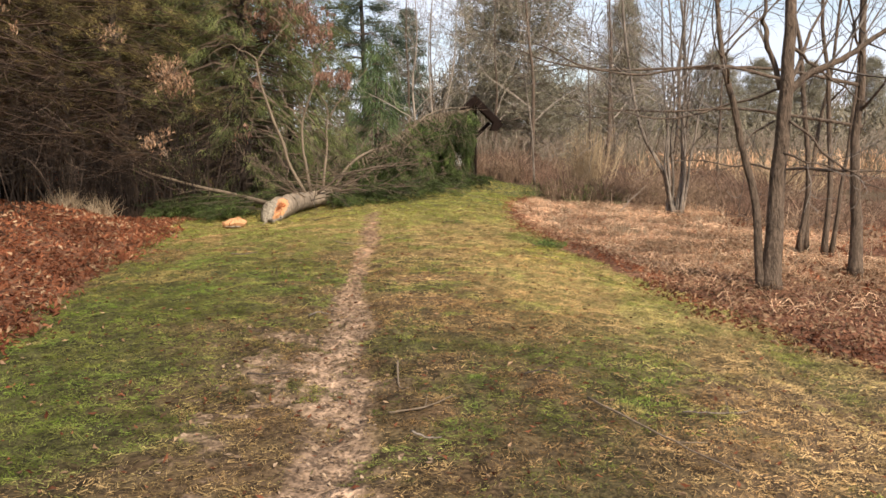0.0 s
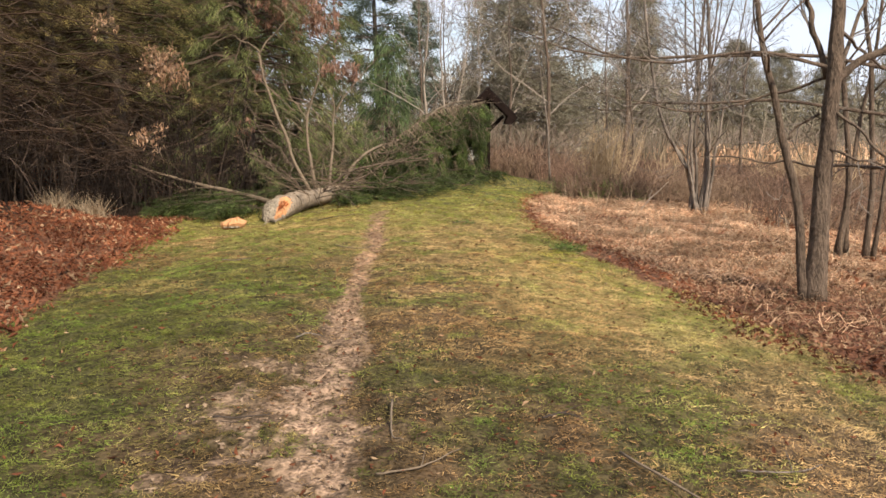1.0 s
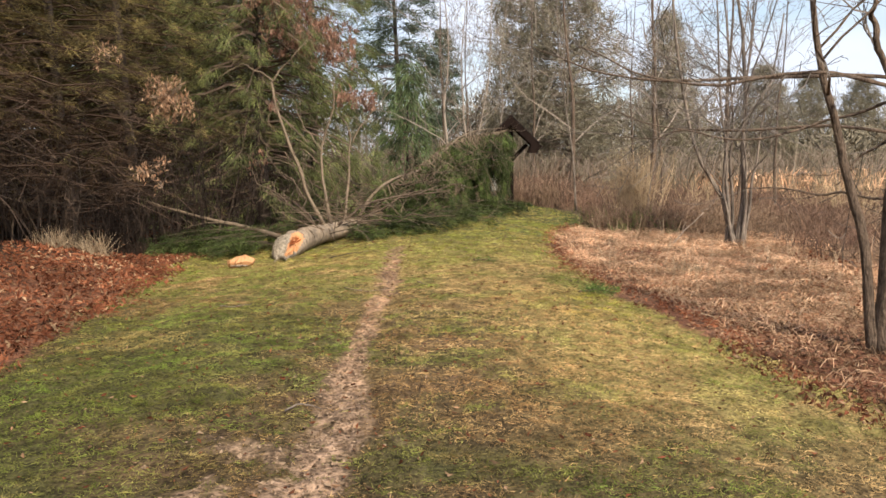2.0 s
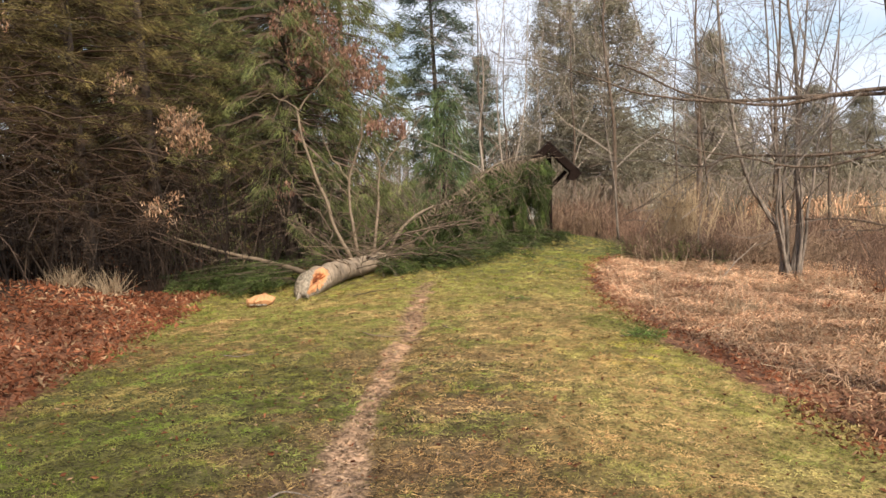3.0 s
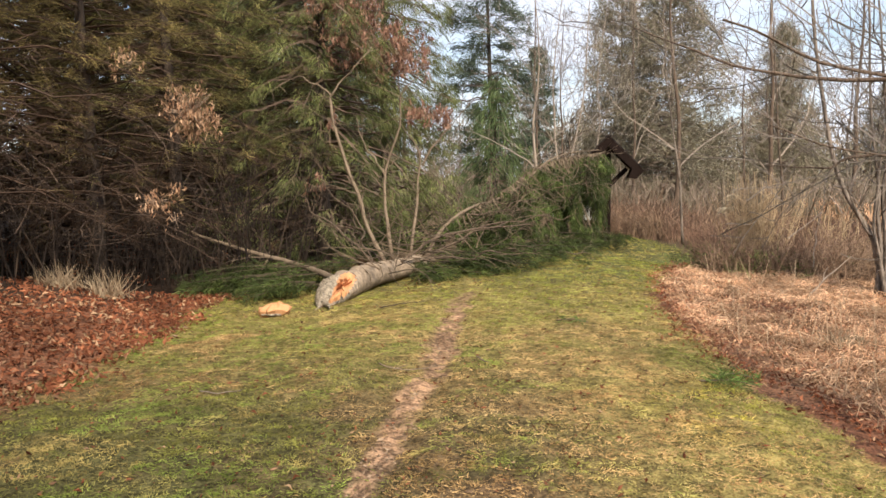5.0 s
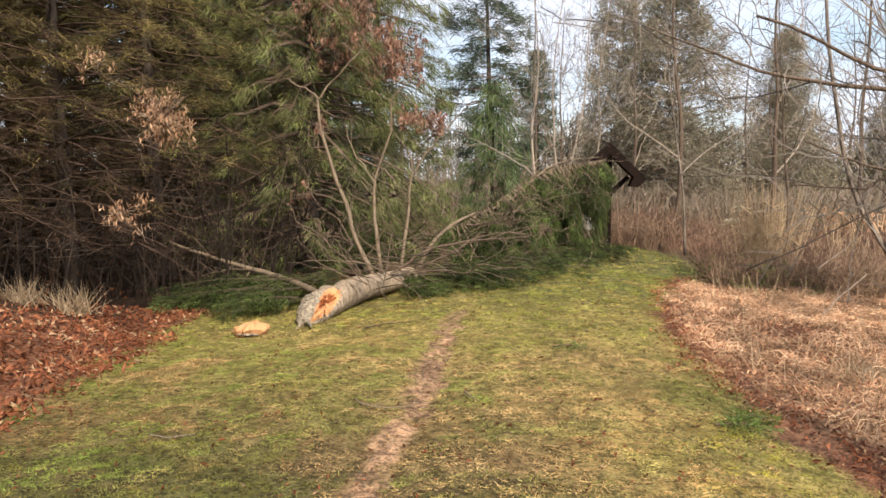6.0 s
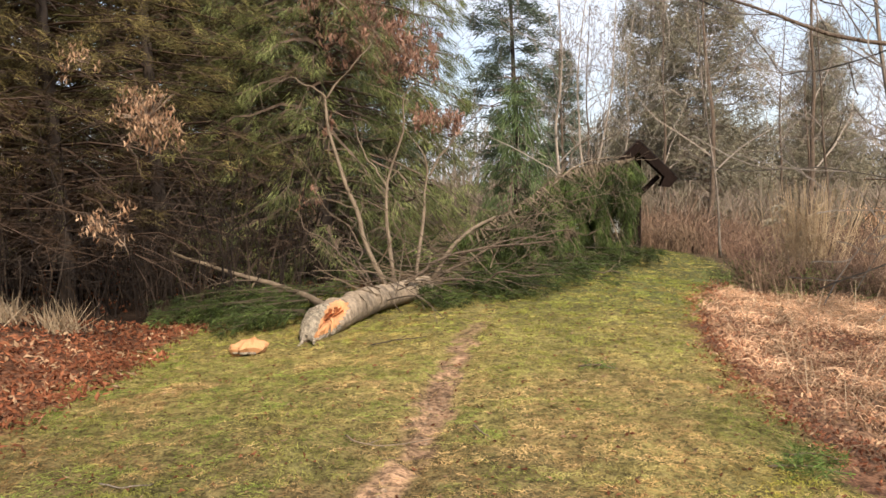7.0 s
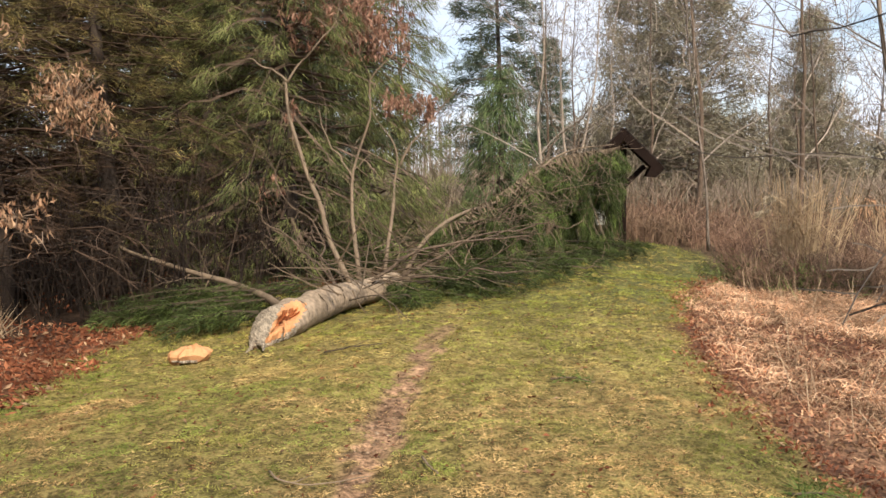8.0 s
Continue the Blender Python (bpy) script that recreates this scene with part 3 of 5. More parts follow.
# ---- trees: how they grow ----
def grow(r, p, d, length, radius, level, last, out, wiggle=0.16, up=0.05, kids=(5, 5, 4), spread=0.9, first=0.3):
    """A branch and its side branches: lists of (level, points, radii)."""
    k = (9, 7, 5, 4, 3)[min(level, 4)]
    pts, q, d = [np.array(p, float)], np.array(p, float), unit(d)
    for _ in range(k):
        d = unit(d + r.randn(3) * wiggle + np.array([0, 0, up]))
        q = q + d * length / k
        pts.append(q)
    pts = np.array(pts)
    rad = taper(k + 1, radius, radius * (0.30 if level < last else 0.35))
    out.append((level, pts, rad))
    if level >= last:
        return
    n = kids[min(level, len(kids) - 1)]
    for i in range(n):
        f = first + (1 - first) * (i + r.rand()) / n
        j = min(int(f * k), k - 1)
        base = pts[j] + (pts[j + 1] - pts[j]) * (f * k - j)
        axis = unit(pts[j + 1] - pts[j])
        side = unit(np.cross(axis, r.randn(3)))
        dd = unit(axis * math.cos(spread) + side * math.sin(spread) + np.array([0, 0, 0.12]))
        grow(r, base, dd, length * (0.55 - 0.25 * f) * (0.7 + 0.6 * r.rand()), np.interp(f * k, range(k + 1), rad) * 0.6, level + 1, last, out, wiggle, up, kids, spread, 0.2)


def twig_mesh(geo, branches, tint=(0.2, 0.15, 0.12), seed=0, least=0.0035):
    """Thin branches as rods, segment by segment."""
    a = np.concatenate([b[1][:-1] for b in branches])
    e = np.concatenate([b[1][1:] for b in branches])
    ra = np.concatenate([b[2][:-1] for b in branches])
    rb = np.concatenate([b[2][1:] for b in branches])
    c = np.array(tint) * np.repeat(0.45 + 1.0 * RS(seed).rand(len(branches), 1), [len(b[1]) - 1 for b in branches], 0)
    return geo.sticks(a, e, np.maximum(ra, least), np.maximum(rb, least * 0.8), c)


def bare_tree(name, at, seed, trunks, label, bark, twig_tint, last=3, kids=(6, 5, 4), spread=0.85, up=0.06, limb_parts=True, category="tree", group="", first=0.35, extra=(), wiggle=0.13, least=0.0035):
    """A leafless tree. trunks: (lines of points from its foot, foot radius, top radius). extra: limbs given as lines of points."""
    r = RS(seed)
    t = thing(name, at, label, category, group)
    at = np.array(at, float)
    thin = []
    for line, r0, r1 in trunks:
        p = wobble(curve(np.array(line, float), 22), 0.35 * r0, seed + len(line))
        rad = taper(len(p), r0, r1, 0.8)
        foot = np.exp(-(p[:, 2] - p[0, 2]) / 0.22)
        rad = rad * (1 + 0.35 * foot)
        part("trunk", Geo().tube(p, rad, 30 if limb_parts else 10, rough=0.04 if limb_parts else 0.10, seed=seed, ridge=0.14 if limb_parts else 0.0), bark, t)
        n = kids[0]
        for i in range(n):
            f = first + (1 - first) * (i + r.rand()) / n
            j = min(int(f * (len(p) - 1)), len(p) - 2)
            axis = unit(p[j + 1] - p[j])
            side = unit(np.cross(axis, r.randn(3)))
            dd = axis * math.cos(spread) + side * math.sin(spread)
            ln = np.linalg.norm(p[-1] - p[0]) * (0.42 - 0.2 * f) * (0.7 + 0.6 * r.rand())
            got = []
            grow(r, p[j], dd, ln, min(rad[j] * 0.45, 0.012 + 0.18 * rad[j]), 1, last, got, wiggle, up, kids, spread, 0.2)
            if limb_parts:
                part("limb", Geo().tube(got[0][1], got[0][2], 6, rough=0.08, seed=i), bark, t)
                thin += got[1:]
            else:
                thin += got
    for line, r0, r1 in extra:
        p = wobble(curve(np.array(line, float), 24), 0.018, seed + 31 * len(thin))
        rad = taper(len(p), r0, r1)
        part("limb", Geo().tube(p, rad, 7, rough=0.25, seed=len(line)), bark, t)
        n = max(3, int(np.linalg.norm(p[-1] - p[0]) * 4))
        for i in range(n):
            j = int((0.25 + 0.7 * r.rand()) * (len(p) - 1))
            axis = unit(p[min(j + 1, len(p) - 1)] - p[j - 1])
            dd = unit(axis * 0.7 + unit(np.cross(axis, r.randn(3))) * 0.8)
            grow(r, p[j], dd, 0.35 + 0.7 * r.rand(), rad[j] * 0.45, 2, 3, thin, 0.2, 0.03, kids, 0.7, 0.2)
    if thin:
        part("twig_tangle", twig_mesh(Geo(), thin, twig_tint, seed, least), M_TWIG, t, "", False, "stuff")
    return t


def needles(geo, centers, dirs, n, length, width, droop, lo, hi, seed, loose=0.55, jitter=0.06):
    """Tufts of needles or drooping sprays round the given places."""
    r = RS(seed)
    c, d = np.repeat(centers, n, 0), np.repeat(dirs, n, 0)
    m = len(c)
    base = c + r.randn(m, 3) * jitter
    way = unit(d + r.randn(m, 3) * loose + np.array([0, 0, -droop]))
    ln = length * (0.6 + 0.8 * r.rand(m, 1))
    tuft = np.repeat(0.45 + 1.0 * r.rand(len(centers), 1) ** 1.5, n, 0)
    mixw = np.repeat(r.rand(len(centers)), n) * 0.7 + 0.3 * r.rand(m)
    return geo.blades(base, base + way * ln, width * (0.7 + 0.6 * r.rand(m)), blend(lo, hi, mixw) * tuft, seed + 1)


def conifer(name, at, seed, h, trunk_r, start, reach, label, levels, per, tufts, n, length, width, droop, lo, hi, sag=0.25, shape=0.8, twig_tint=(0.17, 0.12, 0.09), twigs=4, ragged=0.5, skip=0.0, group="", bark=None, category="tree", jitter=0.06, loose=0.55, thick=1.0, dead=None):
    """A conifer: straight trunk, whorls of sagging branches, side twigs and needle tufts."""
    r = RS(seed)
    t = thing(name, at, label, category, group)
    lean = r.randn(2) * 0.02 * h
    tp = np.array([[lean[0] * f, lean[1] * f, h * f - 0.1 * (f == 0)] for f in np.linspace(0, 1, 10)])
    part("trunk", Geo().tube(tp, taper(10, trunk_r, trunk_r * 0.12, 0.9), 9, rough=0.12, seed=seed), bark or M_BARK_PINE, t)
    wood, green = Geo(), Geo()
    ca, cd, ta, tb = [], [], [], []
    for i in range(levels):
        f = (i + 0.5 * r.rand()) / levels
        z = start + (h - start) * f
        full = reach * max(0.08, (1 - f) ** shape) * (0.55 + 0.45 * min(1, f * 6 + 0.35))
        for k in range(per):
            if r.rand() < skip:
                continue
            az = 6.283 * (k + r.rand()) / per + i * 2.4
            ln = full * (1 - ragged + ragged * 1.3 * r.rand())
            s = np.linspace(0, 1, 6)
            out = np.array([math.cos(az), math.sin(az)])
            lift = (0.35 * f + 0.05 * r.randn()) * ln
            pts = np.zeros((6, 3))
            bend = r.randn() * 0.12 * ln
            pts[:, 0] = lean[0] * z / h + out[0] * ln * s - out[1] * bend * s ** 2
            pts[:, 1] = lean[1] * z / h + out[1] * ln * s + out[0] * bend * s ** 2
            pts[:, 2] = z + lift * s - sag * ln * s ** 2
            pts[1:] += r.randn(5, 3) * 0.03 * ln
            rad = taper(6, 0.012 + 0.012 * ln, 0.005) * thick
            wood.sticks(pts[:-1], pts[1:], rad[:-1], rad[1:], np.array(twig_tint) * (0.7 + 0.6 * r.rand()))
            m = max(2, int(tufts * (0.4 + 0.6 * ln / reach)))
            w = 0.3 + 0.7 * np.sqrt(r.rand(m))
            on = np.stack([np.interp(w, s, pts[:, q]) for q in range(3)], 1)
            dirn = unit(np.concatenate([np.tile(out, (m, 1)), np.zeros((m, 1))], 1) + r.randn(m, 3) * [0.7, 0.7, 0.2])
            tw = (0.10 + 0.22 * ln * (1.15 - w) * r.rand(m))[:, None]
            end = on + dirn * tw - np.array([0, 0, 1]) * tw * (0.15 + 0.3 * droop)
            ca.append(end), cd.append(dirn)
            if twigs:
                ta.append(on), tb.append(end)
    ca, cd = np.concatenate(ca), np.concatenate(cd)
    if twigs:
        pick = r.rand(len(ca)) < 0.15 * twigs
        wood.sticks(np.concatenate(ta)[pick], np.concatenate(tb)[pick], 0.004, 0.003, np.array(twig_tint) * (0.6 + 0.8 * r.rand(int(pick.sum()), 1)))
    part("branchwork", wood, M_TWIG, t, "", False, "stuff")
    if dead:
        # the lower boughs carry sparse brown needles, tinted near black for the wood's shade
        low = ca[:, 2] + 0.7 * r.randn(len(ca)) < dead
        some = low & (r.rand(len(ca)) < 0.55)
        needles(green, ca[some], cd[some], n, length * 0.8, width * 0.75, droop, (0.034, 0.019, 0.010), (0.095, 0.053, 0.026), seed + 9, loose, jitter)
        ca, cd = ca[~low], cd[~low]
    needles(green, ca, cd, n, length, width, droop, lo, hi, seed + 7, loose, jitter)
    part("crown", green, M_NEEDLE, t, "", False, "stuff")
    return t


def on_land(x, y, dz=0.0):
    return (x, y, float(land(x, y)) + dz)


# ---- the fallen tree ----
def fallen_tree():
    foot = np.array(on_land(-3.12, 14.1))
    t = thing("fallen_tree", foot, "snapped pine beside the lane, hollow orange butt, green boughs", "fallen tree")

    def settle(p):
        """The butt lies a little farther along the lane and lower than the standing limbs."""
        p = np.array(p, float)
        return p + (p - [0.25, 3.5, 1.53]) * 0.08 * step(17.6, 14.6, p[1]) * step(2.6, 0.9, p[2])

    L = lambda pts: [settle(p) - foot for p in pts]
    # the log: rings along its axis, domed at the torn butt, with the torn hollow pressed into its side
    axis = curve(L([(-2.80, 13.05, 0.15), (-2.75, 13.7, 0.20), (-2.67, 14.9, 0.225), (-2.58, 16.0, 0.185), (-2.46, 17.2, 0.150), (-2.30, 18.7, 0.14)]), 60)
    dist = np.concatenate([[0], np.cumsum(np.linalg.norm(np.diff(axis, axis=0), axis=1))])
    sides, s = 40, np.concatenate([np.linspace(0, 0.9, 46), np.linspace(0.95, dist[-1], 56)])
    ctr = np.stack([np.interp(s, dist, axis[:, q]) for q in range(3)], 1)
    tang = unit(np.gradient(ctr, axis=0))
    right = unit(np.cross(tang, [0, 0, 1.0]))
    upv = np.cross(right, tang)
    ctr = ctr - np.array([0, 0, 0.09]) * (np.clip(1 - s / 0.46, 0, 1) ** 1.4)[:, None]
    body = np.interp(s, [0, 0.25, 0.7, 1.6, 2.8, 3.5, 3.7, dist[-1]], [0.205, 0.212, 0.190, 0.174, 0.160, 0.148, 0.05, 0.03])
    dome = np.clip(s / 0.46, 0, 1) ** 0.55 + 0.002
    ang = np.linspace(0, 2 * np.pi, sides, endpoint=False)
    S, A = np.meshgrid(s, ang, indexing="ij")
    around = np.angle(np.exp(1j * (A - 0.40)))
    slant = (S - 0.50 - 0.26 * around) / 0.45
    hole = step(1.0, 0.62, np.sqrt(slant ** 2 + (around / 0.98) ** 2) + 0.25 * (field(S * 9, A * 4, 1, 3) - 0.5))
    deep = step(0.75, 0.35, np.sqrt(((S - 0.54 - 0.26 * around) / 0.38) ** 2 + ((around - 0.15) / 0.80) ** 2) + 0.8 * (field(S * 14, A * 6, 1, 6) - 0.5))
    R = body[:, None] * dome[:, None] * (1 + 0.16 * (field(S * 2.2, A * 1.6, 1, 1) - 0.5) + 0.03 * (field(S * 14, A * 8, 1, 2) - 0.5))
    for sc, am in ((0.90, 0.030), (1.45, 0.024), (2.0, 0.022), (2.5, 0.02)):
        R = R + am * (0.4 + 0.6 * np.sin(A).clip(0, 1)) * np.exp(-((S - sc) / 0.07) ** 2)
    crust = step(0.75, 0.45, S + 0.15 * (field(S * 6, A * 3, 1, 4) - 0.5))
    R = R + crust * 0.03 * (field(S * 40, A * 9, 1, 9) - 0.5)
    R = R - 0.03 * hole - 0.13 * deep - 0.02 * hole * (field(S * 30, A * 7, 1, 12) - 0.3)
    V = ctr[:, None] + R[..., None] * (np.cos(A)[..., None] * right[:, None] + np.sin(A)[..., None] * upv[:, None])
    V = V.reshape(-1, 3)
    k = len(s)
    a = (np.arange(k - 1)[:, None] * sides + np.arange(sides)[None, :])
    b = (np.arange(k - 1)[:, None] * sides + (np.arange(sides)[None, :] + 1) % sides)
    hq, dq, cq = hole[:-1].ravel() > 0.5, deep[:-1].ravel() > 0.4, crust[:-1].ravel() > 0.5
    a, b = a.ravel(), b.ravel()

    def skin(pick):
        f = np.concatenate([np.stack([a, b, b + sides], 1)[pick], np.stack([a, b + sides, a + sides], 1)[pick]])
        used, inv = np.unique(f, return_inverse=True)
        return Geo().add(V[used], inv.reshape(-1, 3))

    part("log", skin(~hq & ~cq), M_LOG, t, "pale grey smooth-barked log")
    part("butt", skin(~hq & cq), M_LICHEN, t, "rough crusted butt end")
    part("torn_wood", skin(hq & ~dq), M_FRESH, t, "fresh orange torn wood")
    part("hollow", skin(hq & dq), M_ROT, t, "dark rotten hollow")
    for i, (p0, p1, r0) in enumerate((((-2.82, 13.14, 0.11), (-2.80, 12.82, 0.04), 0.040), ((-2.76, 13.10, 0.11), (-2.62, 12.86, 0.09), 0.045), ((-2.60, 13.32, 0.27), (-2.56, 13.2, 0.15), 0.02))):
        part("splinter", Geo().tube(curve(L([p0, np.array(p0) * 0.5 + np.array(p1) * 0.5 + [0.02, 0, 0.01], p1]), 8), taper(9, r0, 0.004), 6, rough=0.5, seed=i), M_LICHEN if i < 2 else M_FRESH, t)
    for sc, tilt in ((0.90, 0.1), (1.45, -0.15), (2.0, 0.12), (2.5, -0.1)):
        j = int(np.argmin(np.abs(s - sc)))
        q = np.linspace(-0.2, 2.3, 14)
        ring = ctr[j] + (body[j] + 0.010 + 0.012 * np.sin(q).clip(0, 1))[:, None] * (np.cos(q)[:, None] * right[j] + np.sin(q)[:, None] * upv[j]) + tang[j] * (tilt * np.sin(q * 2) + 0.12 * (RS(int(sc * 7)).rand(14) - 0.5))[:, None] * 0.3
        part("branch_collar", Geo().tube(ring, 0.011 * RS(int(sc * 10)).rand(14) ** 1.5 * np.sin(np.linspace(0.1, 3.0, 14)) + 0.001, 6, rough=0.5, seed=3), M_COLLAR, t, "dark knotty branch collar")
    # limbs that stand up from the log
    r = RS(14)
    thin = []
    limbs = [
        ([(-2.85, 14.05, 0.26), (-3.30, 14.55, 0.28), (-3.85, 15.0, 0.37), (-4.55, 15.25, 0.49), (-5.30, 15.45, 0.69), (-5.7, 15.6, 0.80)], 0.058, 0.018),
        ([(-2.60, 15.45, 0.34), (-3.02, 15.85, 0.98), (-3.35, 16.25, 1.65), (-3.62, 16.6, 2.25), (-3.80, 16.9, 2.87)], 0.062, 0.030),
        ([(-3.80, 16.9, 2.87), (-4.05, 16.9, 3.05), (-4.40, 16.9, 3.18), (-4.75, 16.9, 3.05)], 0.028, 0.008),
        ([(-3.80, 16.9, 2.87), (-3.56, 17.0, 3.25), (-3.25, 17.1, 3.60), (-3.05, 17.2, 4.1)], 0.026, 0.006),
        ([(-2.56, 15.75, 0.33), (-2.70, 16.1, 0.95), (-2.86, 16.5, 1.20), (-2.92, 16.9, 1.70), (-2.72, 17.0, 2.35), (-2.68, 17.0, 2.85), (-2.35, 17.1, 3.2)], 0.052, 0.010),
        ([(-2.89, 16.8, 1.55), (-3.2, 17.0, 1.95), (-3.45, 17.1, 2.45)], 0.03, 0.01),
        ([(-2.52, 16.8, 0.26), (-2.52, 17.4, 1.1), (-2.50, 17.8, 1.70), (-2.64, 17.8, 2.15), (-2.9, 17.8, 2.55)], 0.045, 0.010),
        ([(-2.50, 17.8, 1.75), (-2.27, 17.9, 2.15), (-2.0, 18.0, 2.45), (-1.7, 18.1, 2.8)], 0.028, 0.008),
        ([(-2.50, 16.0, 0.28), (-2.25, 16.0, 0.56), (-1.60, 16.4, 0.70), (-0.95, 16.7, 0.78), (-0.55, 16.9, 0.78)], 0.045, 0.010),
        ([(-2.48, 16.5, 0.22), (-1.7, 16.2, 0.40), (-1.05, 16.3, 0.36), (-0.45, 16.5, 0.36)], 0.03, 0.008),
        ([(-2.68, 15.1, 0.34), (-2.95, 15.3, 0.75), (-2.98, 15.4, 1.05)], 0.028, 0.012),
        ([(-2.70, 15.3, 0.32), (-3.3, 15.9, 0.72), (-3.9, 16.3, 1.1), (-4.5, 16.6, 1.5)], 0.032, 0.008),
        ([(-2.64, 15.6, 0.30), (-3.2, 16.4, 0.62), (-3.9, 17.0, 0.80), (-4.6, 17.4, 0.95)], 0.03, 0.008),
        ([(-3.0, 15.9, 0.75), (-3.7, 16.2, 1.45), (-4.1, 16.3, 1.95)], 0.022, 0.006),
        ([(-2.44, 17.6, 0.20), (-2.15, 18.0, 0.72), (-1.75, 18.7, 1.0), (-1.35, 19.8, 1.28), (-0.8, 21.3, 1.74), (-0.15, 22.3, 1.97), (0.45, 23.1, 2.14)], 0.046, 0.014),
        ([(-1.8, 18.4, 0.9), (-1.2, 18.9, 1.0), (-0.6, 19.4, 1.35)], 0.03, 0.008),
        ([(-2.42, 17.4, 0.20), (-1.5, 18.0, 0.7), (-0.7, 18.3, 0.85), (-0.1, 18.5, 0.8)], 0.035, 0.008),
        ([(-2.36, 18.0, 0.18), (-1.0, 18.4, 0.35), (-0.2, 18.9, 0.28), (0.3, 19.3, 0.2)], 0.03, 0.01),
        ([(-0.8, 21.3, 1.7), (-0.5, 21.5, 2.2), (-0.1, 21.7, 2.75), (0.15, 21.9, 3.3)], 0.02, 0.006),
        ([(-0.3, 22.1, 1.9), (0.15, 22.2, 2.4), (0.6, 22.4, 2.8), (1.1, 22.6, 3.3)], 0.018, 0.005),
    ]
    for i, (line, r0, r1) in enumerate(limbs):
        p = wobble(curve(L(line), 18), 0.026 if i < 8 else 0.05, 50 + i)
        rad = taper(len(p), r0, r1)
        rad = rad * (0.95 if i == 0 else 0.74 if i == 14 else 0.62)
        part("limb", Geo().tube(p, rad, 8, rough=0.22, seed=i), M_LIMB if i < 8 or i == 14 else M_BARK, t)
        for _ in range(int(2 + 1.8 * np.linalg.norm(p[-1] - p[0]))):
            j = int((0.2 + 0.78 * r.rand()) * (len(p) - 1))
            ax = unit(p[min(j + 1, len(p) - 1)] - p[j - 1])
            grow(r, p[j], unit(ax * 0.8 + unit(np.cross(ax, r.randn(3))) * 0.7), 0.25 + 0.6 * r.rand(), max(0.006, rad[j] * 0.35), 2, 3, thin, 0.22, 0.02, (3, 3, 3), 0.7, 0.3)
    # tangle of thin broken branches behind and beside the log
    for _ in range(90):
        f = r.rand()
        p0 = np.array([-2.6 + 1.2 * f + r.randn() * 0.3, 15.3 + 4.5 * f + r.randn() * 0.4, 0.2 + 0.5 * r.rand()]) - foot
        grow(r, p0, unit([r.randn() * 1.2, r.randn() * 0.6, 0.45 * r.randn() + 0.15]), 0.5 + 0.9 * r.rand(), 0.011, 2, 3, thin, 0.15, -0.01, (3, 3, 3), 0.6, 0.3)
    # thin bare shoots that stick out of the leaning top
    for _ in range(80):
        f = r.rand()
        p0 = np.array([-2.0 + 2.5 * f, 17.9 + 4.7 * f, 0.75 + 1.35 * f - 0.5 * r.rand() * (0.4 + f)]) + [0.1 + 0.25 * r.rand(), -0.3 * r.rand(), 0.05] - foot
        grow(r, p0, unit([0.5 + 0.6 * r.randn(), -0.5 + 0.5 * r.randn(), 0.2 + 0.4 * r.randn()]), 0.35 + 0.6 * r.rand(), 0.008, 2, 3, thin, 0.18, 0.0, (3, 3, 3), 0.6, 0.3)
    part("twig_tangle", twig_mesh(Geo(), thin, (0.135, 0.098, 0.066), 4, 0.0035), M_TWIG, t, "", False, "stuff")
    # the green crown: boughs that hang from the leaning top, and boughs pressed to the ground on both sides
    def bough(p0, p1, lift, wide, shoots, hang, seed):
        """One bough: a bent stem with side shoots, and its sprays of needles."""
        p0, p1 = np.array(p0, float), np.array(p1, float)
        stem = curve([p0, (p0 + p1) / 2 + [0, 0, lift], p1], 8)
        rad = taper(len(stem), 0.013, 0.004)
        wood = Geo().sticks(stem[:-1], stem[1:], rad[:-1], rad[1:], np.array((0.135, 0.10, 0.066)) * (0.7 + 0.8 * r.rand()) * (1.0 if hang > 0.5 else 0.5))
        ax = unit(p1 - p0)
        side = unit(np.cross(ax, [0.05, 0.02, 1.0]))
        ca, cd = [], []
        for q in range(shoots):
            f = 0.10 + 0.90 * (q + r.rand()) / shoots
            at = np.array([np.interp(f * (len(stem) - 1), range(len(stem)), stem[:, e]) for e in range(3)])
            way = unit(ax * 0.7 + side * (1 if q % 2 else -1) * (0.4 + 0.6 * r.rand()) + [0, 0, -0.8 * hang * r.rand()] + r.randn(3) * 0.15)
            ln = wide * (1.1 - 0.6 * f) * (0.5 + 0.8 * r.rand())
            end = at + way * ln + [0, 0, -0.25 * hang * ln]
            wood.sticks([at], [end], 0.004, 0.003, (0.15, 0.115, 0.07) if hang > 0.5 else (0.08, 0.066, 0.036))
            for e in np.linspace(0.2, 1.0, 4):
                ca.append(at + (end - at) * e), cd.append(way * (1 - 0.55 * hang))
        ca, cd = np.array(ca), np.array(cd)
        ca[:, 2] = np.maximum(ca[:, 2], land(ca[:, 0] + foot[0], ca[:, 1] + foot[1]) - foot[2] + 0.02 + 0.07 * hang)
        # a gap in the boughs through which the notice board shows
        wx, wy, wz = ca[:, 0] + foot[0], ca[:, 1] + foot[1], ca[:, 2] + foot[2]
        gap = ((np.abs(wx - 0.30) < 0.17) & (np.abs(wz - 0.76) < 0.22) | (np.abs(wx + 0.55) < 0.15) & (np.abs(wz - 0.76) < 0.15)) & (wy > 19.5) & (r.rand(len(ca)) < 0.93)
        gap |= (wx > 0.48 + 0.34 * r.rand(len(ca))) & (wz < 1.5) & (wz > 0.35) & (wy > 20.5)
        ca, cd = ca[~gap], cd[~gap]
        if len(ca) < 4:
            return
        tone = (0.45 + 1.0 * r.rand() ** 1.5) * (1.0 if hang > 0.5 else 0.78)
